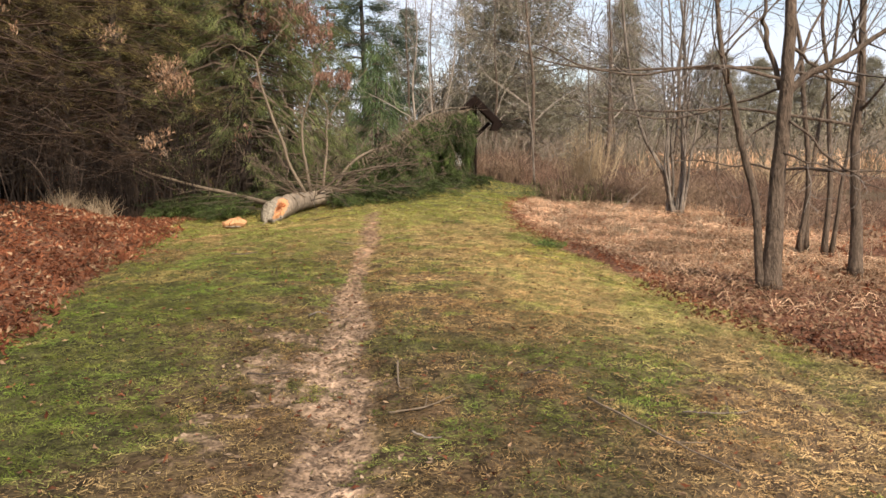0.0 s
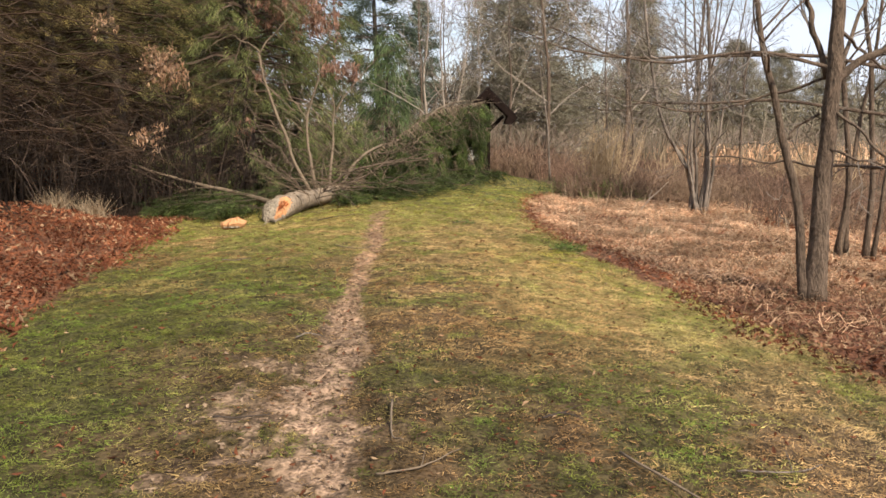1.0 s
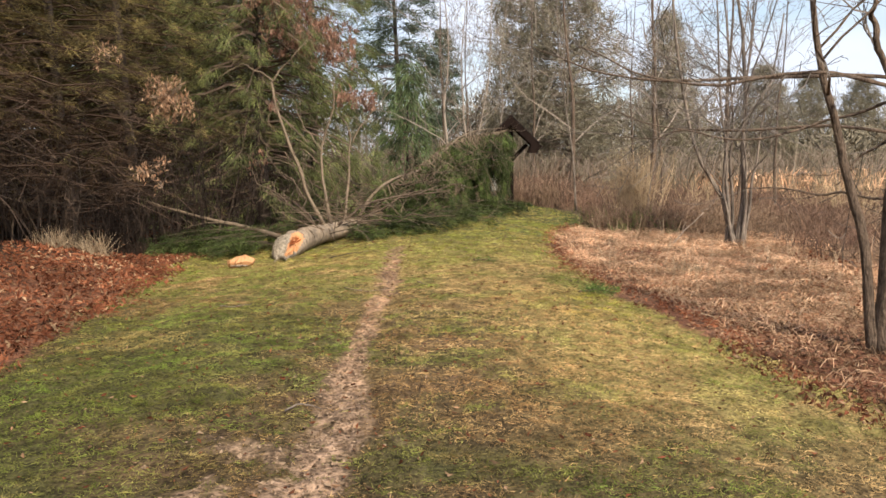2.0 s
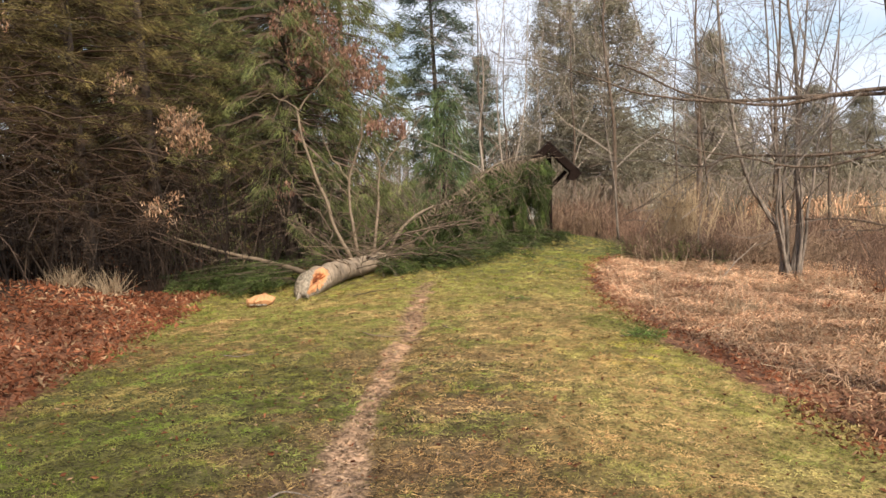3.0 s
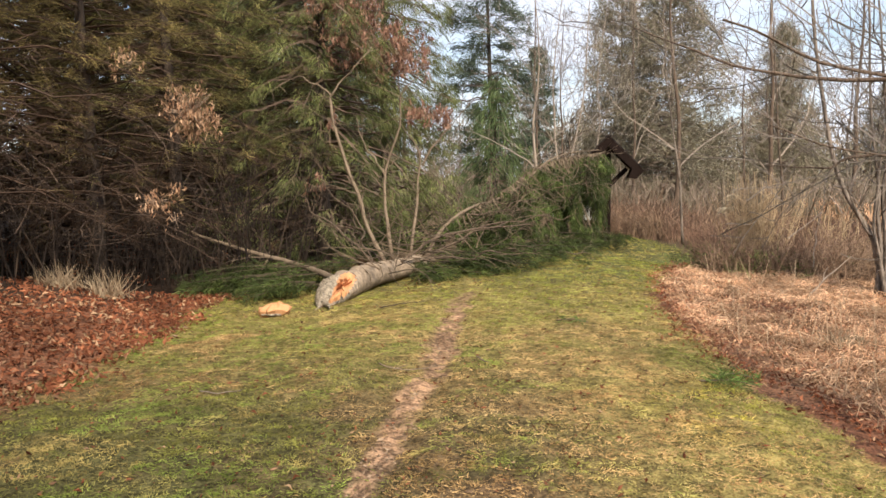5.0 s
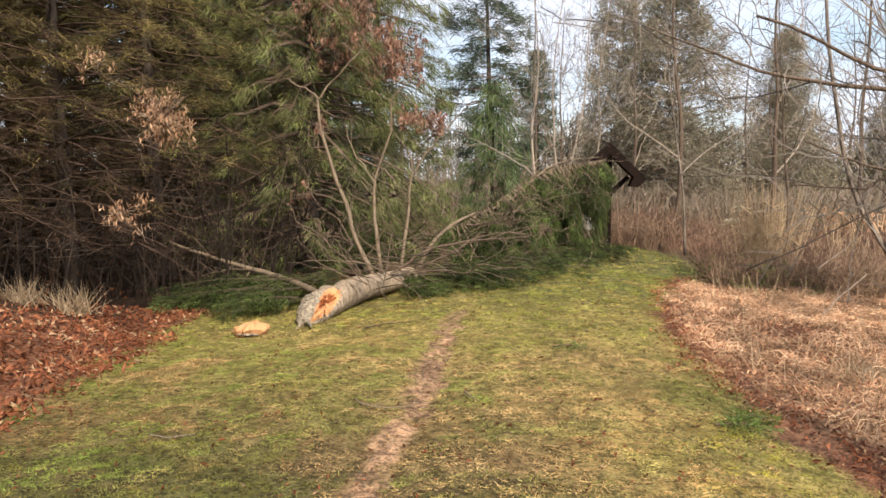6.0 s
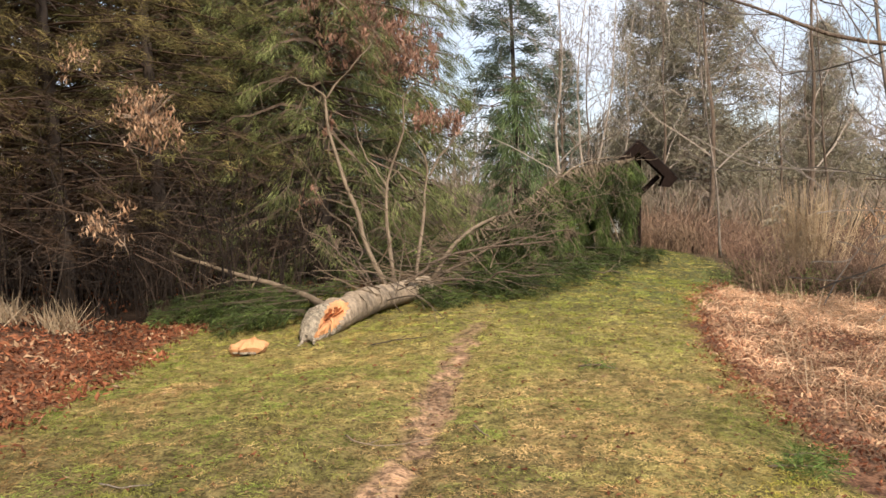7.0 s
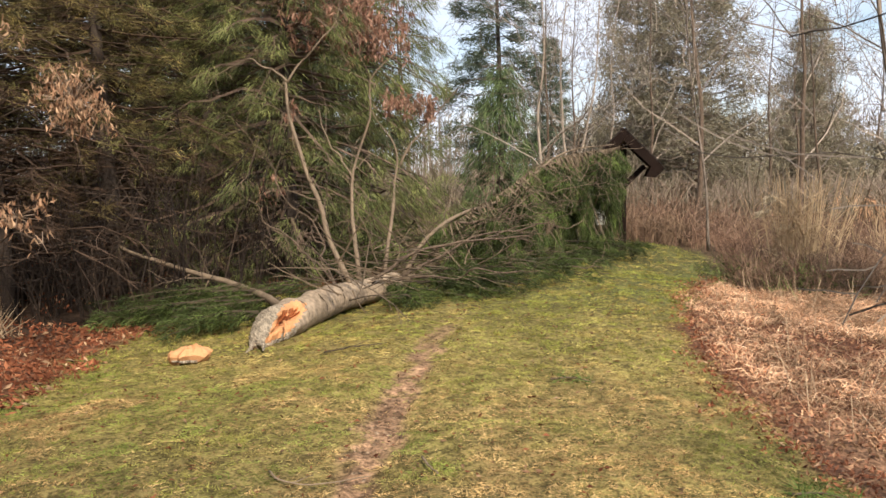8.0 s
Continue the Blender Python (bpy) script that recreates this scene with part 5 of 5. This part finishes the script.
def thicket():
    """Reddish dead stems that fill the ground past the bank."""
    g = Geo()
    for k, (n, x0, x1, y0, y1, h, w) in enumerate(((1300, 2.3, 5.5, 18.9, 20.3, 0.8, 0.006), (3600, 2.3, 9.5, 19.5, 24.5, 0.78, 0.007), (3600, 1.2, 16, 24.0, 34.0, 0.9, 0.010), (2400, 5.6, 16, 13.5, 20.0, 0.5, 0.008), (1700, 0.2, 2.4, 26.0, 31.0, 1.0, 0.010))):
        r, x, y = scatter(130 + k, n, x0, x1, y0, y1)
        keep = (x > lane_right(y) + 0.25 + 0.3 * r.rand(n)) | (y > 26.0)
        x, y = x[keep], y[keep]
        m = len(x)
        hh = h * (1 - 0.4 * step(5.5, 8.5, x)) * (0.35 + 0.70 * r.rand(m)) * (0.35 + 1.1 * clouds(x, y, 2.0, 55))
        a = np.stack([x, y, land(x, y)], 1)
        b = a + np.stack([r.randn(m) * 0.16 * hh, r.randn(m) * 0.14 * hh, hh * 0.6], 1)
        c = b + np.stack([r.randn(m) * 0.34 * hh, r.randn(m) * 0.3 * hh, hh * (0.15 + 0.4 * r.rand(m))], 1)
        tall = np.where(r.rand(m) < 0.06, 1.6, 1.0)
        b[:, 2] += (tall - 1) * hh * 0.6
        c[:, 2] += (tall - 1) * hh
        tint = blend(blend((0.15, 0.080, 0.055), (0.36, 0.225, 0.15), r.rand(m) ** 1.8), (0.40, 0.29, 0.185), 0.4 * step(0.52, 0.66, clouds(x, y, 1.3, 68))) * (0.45 + 0.65 * r.rand(m, 1)) * (0.38 + 0.95 * clouds(x, y, 1.6, 66))[:, None]
        g.sticks(a, b, w, w * 0.8, tint)
        g.sticks(b, c, w * 0.7, w * 0.4, tint)
        for _ in range(2):
            f = 0.3 + 0.7 * r.rand(m, 1)
            s = a + (b - a) * f
            e = s + np.stack([r.randn(m) * 0.22, r.randn(m) * 0.2, 0.02 + 0.24 * r.rand(m)], 1)
            g.sticks(s, e, w * 0.5, w * 0.35, tint * 0.95)
    solid("thicket", g, M_TWIG, "dense reddish-brown dead weed stems and brambles", "thicket", "stuff", False)
    # sparse upright straws on the bank
    g = Geo()
    r, x, y = scatter(150, 420, 1.4, 5.5, 9.0, 19.5)
    keep = x > lane_right(y) + 0.3
    x, y = x[keep], y[keep]
    m = len(x)
    a = np.stack([x, y, land(x, y)], 1)
    b = a + np.stack([r.randn(m) * 0.13, r.randn(m) * 0.13, 0.08 + 0.36 * r.rand(m) ** 1.8], 1)
    g.sticks(a, b, 0.0035, 0.0025, blend((0.26, 0.175, 0.11), (0.55, 0.42, 0.28), r.rand(m)))
    solid("dead_straw", g, M_TWIG, "thin upright straw stalks standing on the bank", "dead stalks", "stuff", False)
    # low green growth at the end of the bank
    g = Geo()
    for cx, cy, sx, sy, m in ((3.1, 19.6, 0.55, 0.4, 360), (2.75, 20.6, 0.3, 0.4, 120)):
        x, y = cx + sx * r.randn(m), cy + sy * r.randn(m)
        c = np.stack([x, y, land(x, y) + 0.3 * r.rand(m) ** 1.5], 1)
        needles(g, c, unit(np.stack([r.randn(m), r.randn(m), 0.5 + r.rand(m)], 1)), 8, 0.13, 0.015, 0.0, (0.07, 0.10, 0.03), (0.20, 0.22, 0.08), 8, 0.5)
    solid("low_green_growth", g, M_GRASS, "low dark green growth at the foot of the dead stems", "undergrowth", "stuff", False)


def reed_clump(at, seed, m, height, wide, label, plumes=0):
    """Tall straw grass with arching leaves and a few feathery plumes."""
    r = RS(seed)
    t = thing("reed_clump", on_land(*at), label, "tall grass", "reed clumps")
    x, y = r.randn(m) * wide, r.randn(m) * wide * 0.7
    h = height * (0.55 + 0.5 * r.rand(m))
    a = np.stack([x, y, np.zeros(m)], 1)
    b = a + np.stack([x * 0.7 + r.randn(m) * 0.17, r.randn(m) * 0.15, h], 1)
    tint = blend((0.36, 0.25, 0.15), (0.62, 0.475, 0.30), r.rand(m)) * (0.7 + 0.4 * r.rand(m, 1))
    part("stalk_sheaf", Geo().sticks(a, b, 0.005, 0.003, tint), M_GRASS, t, "", False, "stuff")
    g = Geo()
    for _ in range(3):
        f = 0.25 + 0.6 * r.rand(m, 1)
        s = a + (b - a) * f
        e = s + np.stack([r.randn(m) * 0.22, r.randn(m) * 0.2, 0.05 + 0.35 * r.rand(m)], 1)
        g.blades(s, e, 0.016, tint, seed)
    part("leaf_sheaf", g, M_GRASS, t, "", False, "stuff")
    for k in range(plumes):
        tip = np.array([-0.35 - 0.12 * k + 0.5 * (k == 2), 0.0, height * (0.78 - 0.13 * k)])
        n = 90
        f = r.rand(n, 1)
        c = tip + np.array([-0.16, 0, -0.05]) * f + r.randn(n, 3) * 0.015
        part("plume", needles(Geo(), c, np.tile([[-0.7, 0, -0.5]], (n, 1)), 3, 0.09, 0.012, 0.2, (0.55, 0.45, 0.32), (0.75, 0.66, 0.5), seed + k, 0.5, 0.015), M_GRASS, t, "feathery pale plume", False)
        part("plume_stem", Geo().tube(curve([(tip[0] + 0.25, 0, 0), (tip[0] + 0.15, 0, tip[2] * 0.7), tip], 8), taper(9, 0.008, 0.004), 5), M_BARK_PALE, t)
    return t


# ---- the dark woods beside the lane ----
def side_woods():
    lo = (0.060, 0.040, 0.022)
    brown = (0.078, 0.048, 0.031)
    spots = [(-6.9, 3.2), (-7.1, 5.6), (-7.0, 7.8), (-7.5, 9.8), (-7.0, 11.6), (-7.5, 13.6), (-7.0, 15.4), (-6.6, 17.2), (-6.1, 19.2)]
    for k, (x, y) in enumerate(spots):
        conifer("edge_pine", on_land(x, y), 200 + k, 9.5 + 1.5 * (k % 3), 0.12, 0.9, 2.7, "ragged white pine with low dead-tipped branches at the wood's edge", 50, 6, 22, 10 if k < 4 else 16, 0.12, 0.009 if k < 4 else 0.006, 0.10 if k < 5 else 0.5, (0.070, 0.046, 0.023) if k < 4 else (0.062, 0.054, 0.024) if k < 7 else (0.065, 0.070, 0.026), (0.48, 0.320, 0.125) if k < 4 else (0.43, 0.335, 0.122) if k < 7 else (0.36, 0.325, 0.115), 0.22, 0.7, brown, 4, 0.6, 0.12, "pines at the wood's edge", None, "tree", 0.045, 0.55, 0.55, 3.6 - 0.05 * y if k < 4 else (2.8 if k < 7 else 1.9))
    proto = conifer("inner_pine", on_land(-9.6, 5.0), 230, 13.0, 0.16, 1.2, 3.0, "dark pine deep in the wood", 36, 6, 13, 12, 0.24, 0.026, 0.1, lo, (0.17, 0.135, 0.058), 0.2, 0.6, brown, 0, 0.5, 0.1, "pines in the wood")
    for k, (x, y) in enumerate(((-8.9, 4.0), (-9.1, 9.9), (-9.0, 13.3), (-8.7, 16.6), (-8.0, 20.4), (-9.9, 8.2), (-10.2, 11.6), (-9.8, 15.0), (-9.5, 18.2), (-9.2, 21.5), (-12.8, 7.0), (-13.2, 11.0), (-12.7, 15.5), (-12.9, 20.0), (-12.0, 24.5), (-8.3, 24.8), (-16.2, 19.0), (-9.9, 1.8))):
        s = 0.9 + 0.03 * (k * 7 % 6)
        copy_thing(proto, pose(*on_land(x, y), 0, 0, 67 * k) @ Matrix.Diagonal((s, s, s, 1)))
    # drooping evergreen behind the log
    dl, dh = (0.048, 0.064, 0.022), (0.285, 0.305, 0.108)
    conifer("drooping_evergreen", on_land(-4.6, 18.9), 260, 10.5, 0.14, 0.5, 2.5, "dense drooping green evergreen behind the fallen log", 46, 7, 22, 15, 0.17, 0.0095, 1.1, dl, dh, 0.40, 0.55, (0.16, 0.11, 0.08), 4, 0.55, 0.05, "", None, "tree", 0.055, 0.28)
    conifer("drooping_evergreen", on_land(-3.95, 21.0), 261, 9.5, 0.11, 0.4, 1.9, "narrower drooping green evergreen behind the log", 36, 7, 18, 15, 0.17, 0.010, 1.1, dl, dh, 0.40, 0.6, (0.16, 0.11, 0.08), 4, 0.55, 0.08, "", None, "tree", 0.055, 0.28)
    conifer("drooping_evergreen", on_land(-2.75, 31.0), 262, 4.7, 0.07, 0.6, 1.15, "pale green drooping evergreen far along the lane", 18, 6, 9, 9, 0.34, 0.026, 1.3, (0.065, 0.10, 0.040), (0.19, 0.25, 0.10), 0.35, 0.5, (0.16, 0.11, 0.08), 0, 0.8, 0.15, "", None, "tree", 0.10, 0.3)
    # thin stems and dead twigs under the trees
    g = Geo()
    r = RS(270)
    for n, x0, x1, y0, y1 in ((480, -8.5, -6.1, 3.0, 17.0), (420, -7.5, -4.2, 15.5, 21.0), (600, -14, -8, 3, 25)):
        x, y = x0 + (x1 - x0) * r.rand(n), y0 + (y1 - y0) * r.rand(n)
        keep = x < lane_left(y) - 1.5 + (y > 15) * 1.6
        x, y = x[keep], y[keep]
        m = len(x)
        h = 0.7 + 2.0 * r.rand(m) ** 1.5
        a = np.stack([x, y, land(x, y)], 1)
        b = a + np.stack([r.randn(m) * 0.12 * h, r.randn(m) * 0.12 * h, h * 0.55], 1)
        c = b + np.stack([r.randn(m) * 0.2 * h, r.randn(m) * 0.2 * h, h * 0.45], 1)
        # stems tinted near black to put the canopy's shade into their colour
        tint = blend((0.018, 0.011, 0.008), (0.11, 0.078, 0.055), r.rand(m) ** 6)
        w = 0.006 + 0.007 * r.rand(m)
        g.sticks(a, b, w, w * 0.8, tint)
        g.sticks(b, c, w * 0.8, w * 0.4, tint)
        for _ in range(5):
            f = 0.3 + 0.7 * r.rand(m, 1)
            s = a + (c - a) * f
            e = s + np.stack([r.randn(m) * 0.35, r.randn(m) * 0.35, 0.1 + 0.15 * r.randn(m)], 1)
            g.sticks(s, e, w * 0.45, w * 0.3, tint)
    solid("undergrowth", g, M_TWIG, "tangle of thin dead stems and twigs under the pines", "undergrowth", "stuff", False)
    # bramble of fine dead branches at the face of the wood
    thin = []
    for _ in range(420):
        y = 3.0 + 15.5 * r.rand()
        x = float(lane_left(y)) - 1.6 - 1.5 * r.rand() + (0.5 if y > 14 else 0)
        p = np.array([x, y, float(land(x, y)) + 0.5 + 4.6 * r.rand()])
        grow(r, p, unit([0.4 + 0.6 * r.randn(), r.randn(), 0.25 * r.randn()]), 0.5 + 0.8 * r.rand(), 0.007, 2, 3, thin, 0.26, -0.02, (4, 5, 4), 0.7, 0.2)
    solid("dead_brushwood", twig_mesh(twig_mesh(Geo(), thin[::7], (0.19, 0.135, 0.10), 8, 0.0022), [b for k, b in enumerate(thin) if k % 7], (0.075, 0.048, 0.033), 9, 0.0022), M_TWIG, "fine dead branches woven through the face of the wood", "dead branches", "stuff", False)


def leafy_sapling(at, seed, clusters, label, tint=((0.34, 0.18, 0.105), (0.66, 0.44, 0.28)), size=0.062):
    """A thin sapling that has kept clusters of dead leaves. clusters: place, spread, number."""
    base = np.array(on_land(*at))
    t = thing("oak_sapling", base, label, "sapling", "saplings with dead leaves")
    r = RS(seed)
    hmax = max(c[0][2] for c in clusters) - base[2]
    trunk = curve([(0, 0, -0.05), (0.22, 0.1, hmax * 0.4), (-0.05, 0.05, hmax * 0.8), (0.05, 0, hmax + 0.5)], 12)
    part("stem", Geo().tube(trunk, taper(len(trunk), 0.010, 0.004), 6, rough=0.1, seed=seed), M_BARK_PINE, t)
    for (place, spread, n) in clusters:
        c = np.array(place) - base
        j = int(np.argmin(np.abs(trunk[:, 2] - (c[2] - 0.2))))
        part("branch", Geo().tube(curve([trunk[j], (trunk[j] + c) / 2 + [0, 0, 0.12], c], 8), taper(9, 0.011, 0.004), 5), M_BARK, t)
        hubs = c + np.clip(r.randn(max(3, n // 9), 3), -1.6, 1.6) * np.array(spread)
        at_ = hubs[r.randint(0, len(hubs), n)] + r.randn(n, 3) * [0.035, 0.035, 0.045]
        m = max(4, n // 8)
        tips = c + np.clip(r.randn(m, 3), -1.5, 1.5) * np.array(spread)
        part("twig_tangle", Geo().sticks(np.tile(c, (m, 1)), tips, 0.004, 0.0025, (0.3, 0.22, 0.16)), M_TWIG, t, "", False, "stuff")
        cl = blend(tint[0], tint[1], r.rand(n)) * (0.4 + 0.7 * r.rand(n, 1))
        part("leafage", Geo().leaves(at_, size * (0.7 + 0.8 * r.rand(n)), cl, seed, 0.0, 2.0, 0.12), M_LEAF, t, "curled tan dead leaves", False, "stuff")
    return t


# ---- far trees ----
def far_trees():
    lo, hi = (0.040, 0.060, 0.042), (0.18, 0.215, 0.135)
    olo, ohi = (0.20, 0.185, 0.125), (0.43, 0.38, 0.265)
    tall = conifer("tall_pine", on_land(-5.9, 60.0), 300, 20.5, 0.24, 1.5, 4.4, "tall far white pine with tiered dark green branches", 21, 8, 36, 7, 0.55, 0.050, 0.15, lo, hi, 0.16, 0.62, (0.16, 0.12, 0.1), 0, 0.72, 0.16, "tall far pines", None, "tree", 0.22, 0.5)
    for k, (x, y, s) in enumerate(((-2.9, 63.0, 0.52), (-15.5, 54.0, 1.0), (-20.0, 50.0, 1.0), (-13.0, 46.0, 0.9), (-18.5, 42.0, 1.0), (-24.0, 58.0, 1.1), (-11.5, 36.0, 0.9), (-15.0, 33.0, 1.0))):
        copy_thing(tall, pose(*on_land(x, y), 0, 0, 50 * k + 20) @ Matrix.Diagonal((s, s, s, 1)))
    brown = conifer("grey_brown_pine", on_land(4.1, 44.0), 310, 10.8, 0.12, 0.8, 4.1, "broad far pine with thin grey-brown winter foliage", 34, 8, 22, 11, 0.27, 0.036, 0.0, olo, ohi, 0.04, 0.60, (0.24, 0.19, 0.15), 0, 0.55, 0.08, "grey-brown far pines", M_BARK_MID, "tree", 0.22, 1.0)
    for k, (x, y, s, tall_) in enumerate(((1.9, 46.0, 0.62, 1.35), (9.8, 47.0, 0.65, 0.84), (16.5, 52.0, 0.68, 0.62), (20.5, 56.0, 0.6, 0.6), (13.0, 63.0, 0.7, 0.72), (25.5, 60.0, 0.64, 0.62), (31.0, 62.0, 0.62, 0.66))):
        copy_thing(brown, pose(*on_land(x, y), 0, 0, 71 * k + 10) @ Matrix.Diagonal((s, s, tall_, 1)))
    protos = []
    for k in range(3):
        h = 12.0 + k
        protos.append(bare_tree("bare_tree", on_land(3.2 + 3.4 * k, 33.0 + 2 * k), 330 + k, [([(0, 0, -0.1), (0.1, 0, h * 0.3), (-0.2 + 0.2 * k, 0.1, h * 0.6), (0.2, 0, h)], 0.10, 0.015)],
            "leafless grey-brown tree in the far thicket", M_BARK, (0.25, 0.20, 0.160), 3, (10, 5, 4), 0.95, 0.02, False, "tree", "far bare trees", 0.15, (), 0.12, 0.009))
    r = RS(340)
    for k in range(4):
        x, y = 5 + 38 * r.rand(), 30 + 28 * r.rand()
        s = 0.75 + 0.5 * r.rand()
        copy_thing(protos[k % 3], pose(*on_land(x, y), 0, 0, 360 * r.rand()) @ Matrix.Diagonal((s, s, s, 1)))
    for k, (x, y, s) in enumerate(((-9.3, 47.0, 1.0), (-11.5, 55.0, 1.15), (2.3, 40.0, 0.8), (7.0, 42.0, 0.75), (-0.9, 43.0, 0.72), (-2.3, 49.0, 0.95))):
        copy_thing(protos[k % 3], pose(*on_land(x, y), 0, 0, 100 * k) @ Matrix.Diagonal((s, s, s, 1)))
    # bare hedge between the field and the trees
    g = Geo()
    n = 1300
    x, y = -14 + 62 * r.rand(n), 35 + 15 * r.rand(n)
    h = 0.8 + 1.9 * clouds(x, y, 6, 4) * (0.4 + r.rand(n))
    a = np.stack([x, y, land(x, y)], 1)
    for _ in range(4):
        lean = np.stack([r.randn(n) * 0.35 * h, r.randn(n) * 0.35 * h, h * (0.6 + 0.5 * r.rand(n))], 1)
        g.sticks(a, a + lean, 0.022, 0.01, blend((0.10, 0.085, 0.055), (0.24, 0.19, 0.14), r.rand(n)))
        s = a + lean * (0.4 + 0.5 * r.rand(n, 1))
        g.sticks(s, s + np.stack([r.randn(n) * 0.4, r.randn(n) * 0.4, 0.2 + 0.4 * r.rand(n)], 1), 0.012, 0.008, (0.25, 0.19, 0.15))
    solid("hedgerow", g, M_TWIG, "grey-brown bare scrub at the far side of the field", "scrub", "stuff", False)
    # tall brushy growth that closes the view behind the field
    g = Geo()
    n = 5200
    x, y = -1.5 + 50 * r.rand(n), 49 + 13 * r.rand(n)
    top = (2.2 + 5.0 * clouds(x, y, 5, 14)) * (1 - 0.45 * step(6, 11, x))
    c = np.stack([x, y, land(x, y) + top * r.rand(n) ** 0.8], 1)
    needles(g, c, unit(np.stack([r.randn(n), r.randn(n), 1.0 + r.rand(n)], 1)), 5, 0.55, 0.10, 0.0, (0.175, 0.15, 0.10), (0.31, 0.265, 0.19), 351, 0.6, 0.35)
    solid("far_brush", g, M_TWIG, "soft olive-brown brush behind the field", "brush", "stuff", False)
    # woods on the horizon: soft rounded crowns of fine twigs over thin stems
    g = Geo()
    n = 2300
    az, d = radians(-95) + radians(190) * r.rand(n), 100 + 80 * r.rand(n)
    x, y = np.sin(az) * d, np.cos(az) * d
    h = 5 + 6 * clouds(x, y, 30, 3) + 3 * r.rand(n) ** 3
    a = np.stack([x, y, land(x, y)], 1)
    g.sticks(a, a + np.stack([r.randn(n) * 0.4, r.randn(n) * 0.4, h], 1), 0.09, 0.03, blend((0.15, 0.125, 0.105), (0.27, 0.225, 0.19), r.rand(n)))
    at = np.repeat(a, 5, 0)
    f = 0.25 + 0.75 * r.rand(len(at))
    spread = 1.7 * np.sqrt(1.05 - f)
    at = at + np.stack([r.randn(len(at)) * spread, r.randn(len(at)) * spread, np.repeat(h, 5) * f], 1)
    needles(g, at, unit(np.stack([r.randn(len(at)), r.randn(len(at)), 0.8 + r.rand(len(at))], 1)), 5, 1.3, 0.16, 0.0, (0.15, 0.13, 0.095), (0.29, 0.25, 0.19), 352, 0.7, 0.6)
    solid("far_woods", g, M_TWIG, "grey-brown leafless woods along the horizon", "woods", "stuff", False)


lane_trees()
thicket()
reed_clump((3.42, 20.4), 5, 170, 1.8, 0.20, "tall straw-coloured reeds with pale plumes in the thicket", 3)
reed_clump((5.4, 22.5), 6, 40, 1.3, 0.30, "tall straw-coloured reeds among the dead stems")
reed_clump((9.5, 24.0), 7, 120, 1.3, 0.5, "tall straw-coloured grass at the field's edge")
side_woods()
leafy_sapling((-6.5, 14.3), 401, [((-4.22, 12.9, 2.31), (0.17, 0.13, 0.16), 640), ((-4.30, 12.2, 1.33), (0.15, 0.1, 0.075), 120), ((-4.12, 12.25, 1.12), (0.05, 0.05, 0.06), 12), ((-5.2, 13.3, 2.95), (0.16, 0.12, 0.10), 70)], "thin oak sapling holding clusters of curled tan dead leaves")
leafy_sapling((-6.2, 10.4), 402, [((-5.6, 10.4, 2.9), (0.25, 0.2, 0.15), 60), ((-5.4, 10.6, 3.4), (0.2, 0.2, 0.15), 50)], "thin oak sapling with a few dead leaves at the wood's edge")
leafy_sapling((-3.9, 18.0), 403, [((-3.6, 18.3, 4.0), (0.42, 0.3, 0.30), 1300), ((-3.0, 18.4, 3.7), (0.30, 0.3, 0.25), 800), ((-2.55, 18.6, 2.65), (0.22, 0.2, 0.12), 380), ((-3.9, 17.2, 2.4), (0.12, 0.1, 0.12), 40), ((-4.25, 17.3, 1.42), (0.12, 0.1, 0.10), 50), ((-4.0, 18.2, 4.6), (0.4, 0.3, 0.25), 900)], "slender oak with clusters of russet dead leaves behind the log", ((0.32, 0.16, 0.11), (0.50, 0.31, 0.225)), 0.095)
far_trees()


# ---- clumps of pale grass on the bank ----
def grass_clump(at, seed, h, label):
    t = thing("grass_clump", on_land(*at), label, "grass clump", "dry grass clumps")
    r = RS(seed)
    m = 150
    a = np.stack([r.randn(m) * 0.13, r.randn(m) * 0.1, np.zeros(m)], 1)
    b = a + np.stack([r.randn(m) * 0.36 * h, r.randn(m) * 0.3 * h - 0.15 * h, h * (0.4 + 0.6 * r.rand(m))], 1)
    part("leaf_sheaf", Geo().blades(a, b, 0.012, blend((0.28, 0.195, 0.12), (0.52, 0.41, 0.28), r.rand(m)), seed), M_GRASS, t, "", False, "stuff")
    return t


grass_clump((-5.62, 13.3), 1, 0.45, "clump of bleached arching grass on the leafy bank")
grass_clump((-5.95, 12.9), 2, 0.38, "small clump of bleached grass on the leafy bank")
grass_clump((2.75, 12.5), 3, 0.22, "flattened clump of dark straw on the bank")
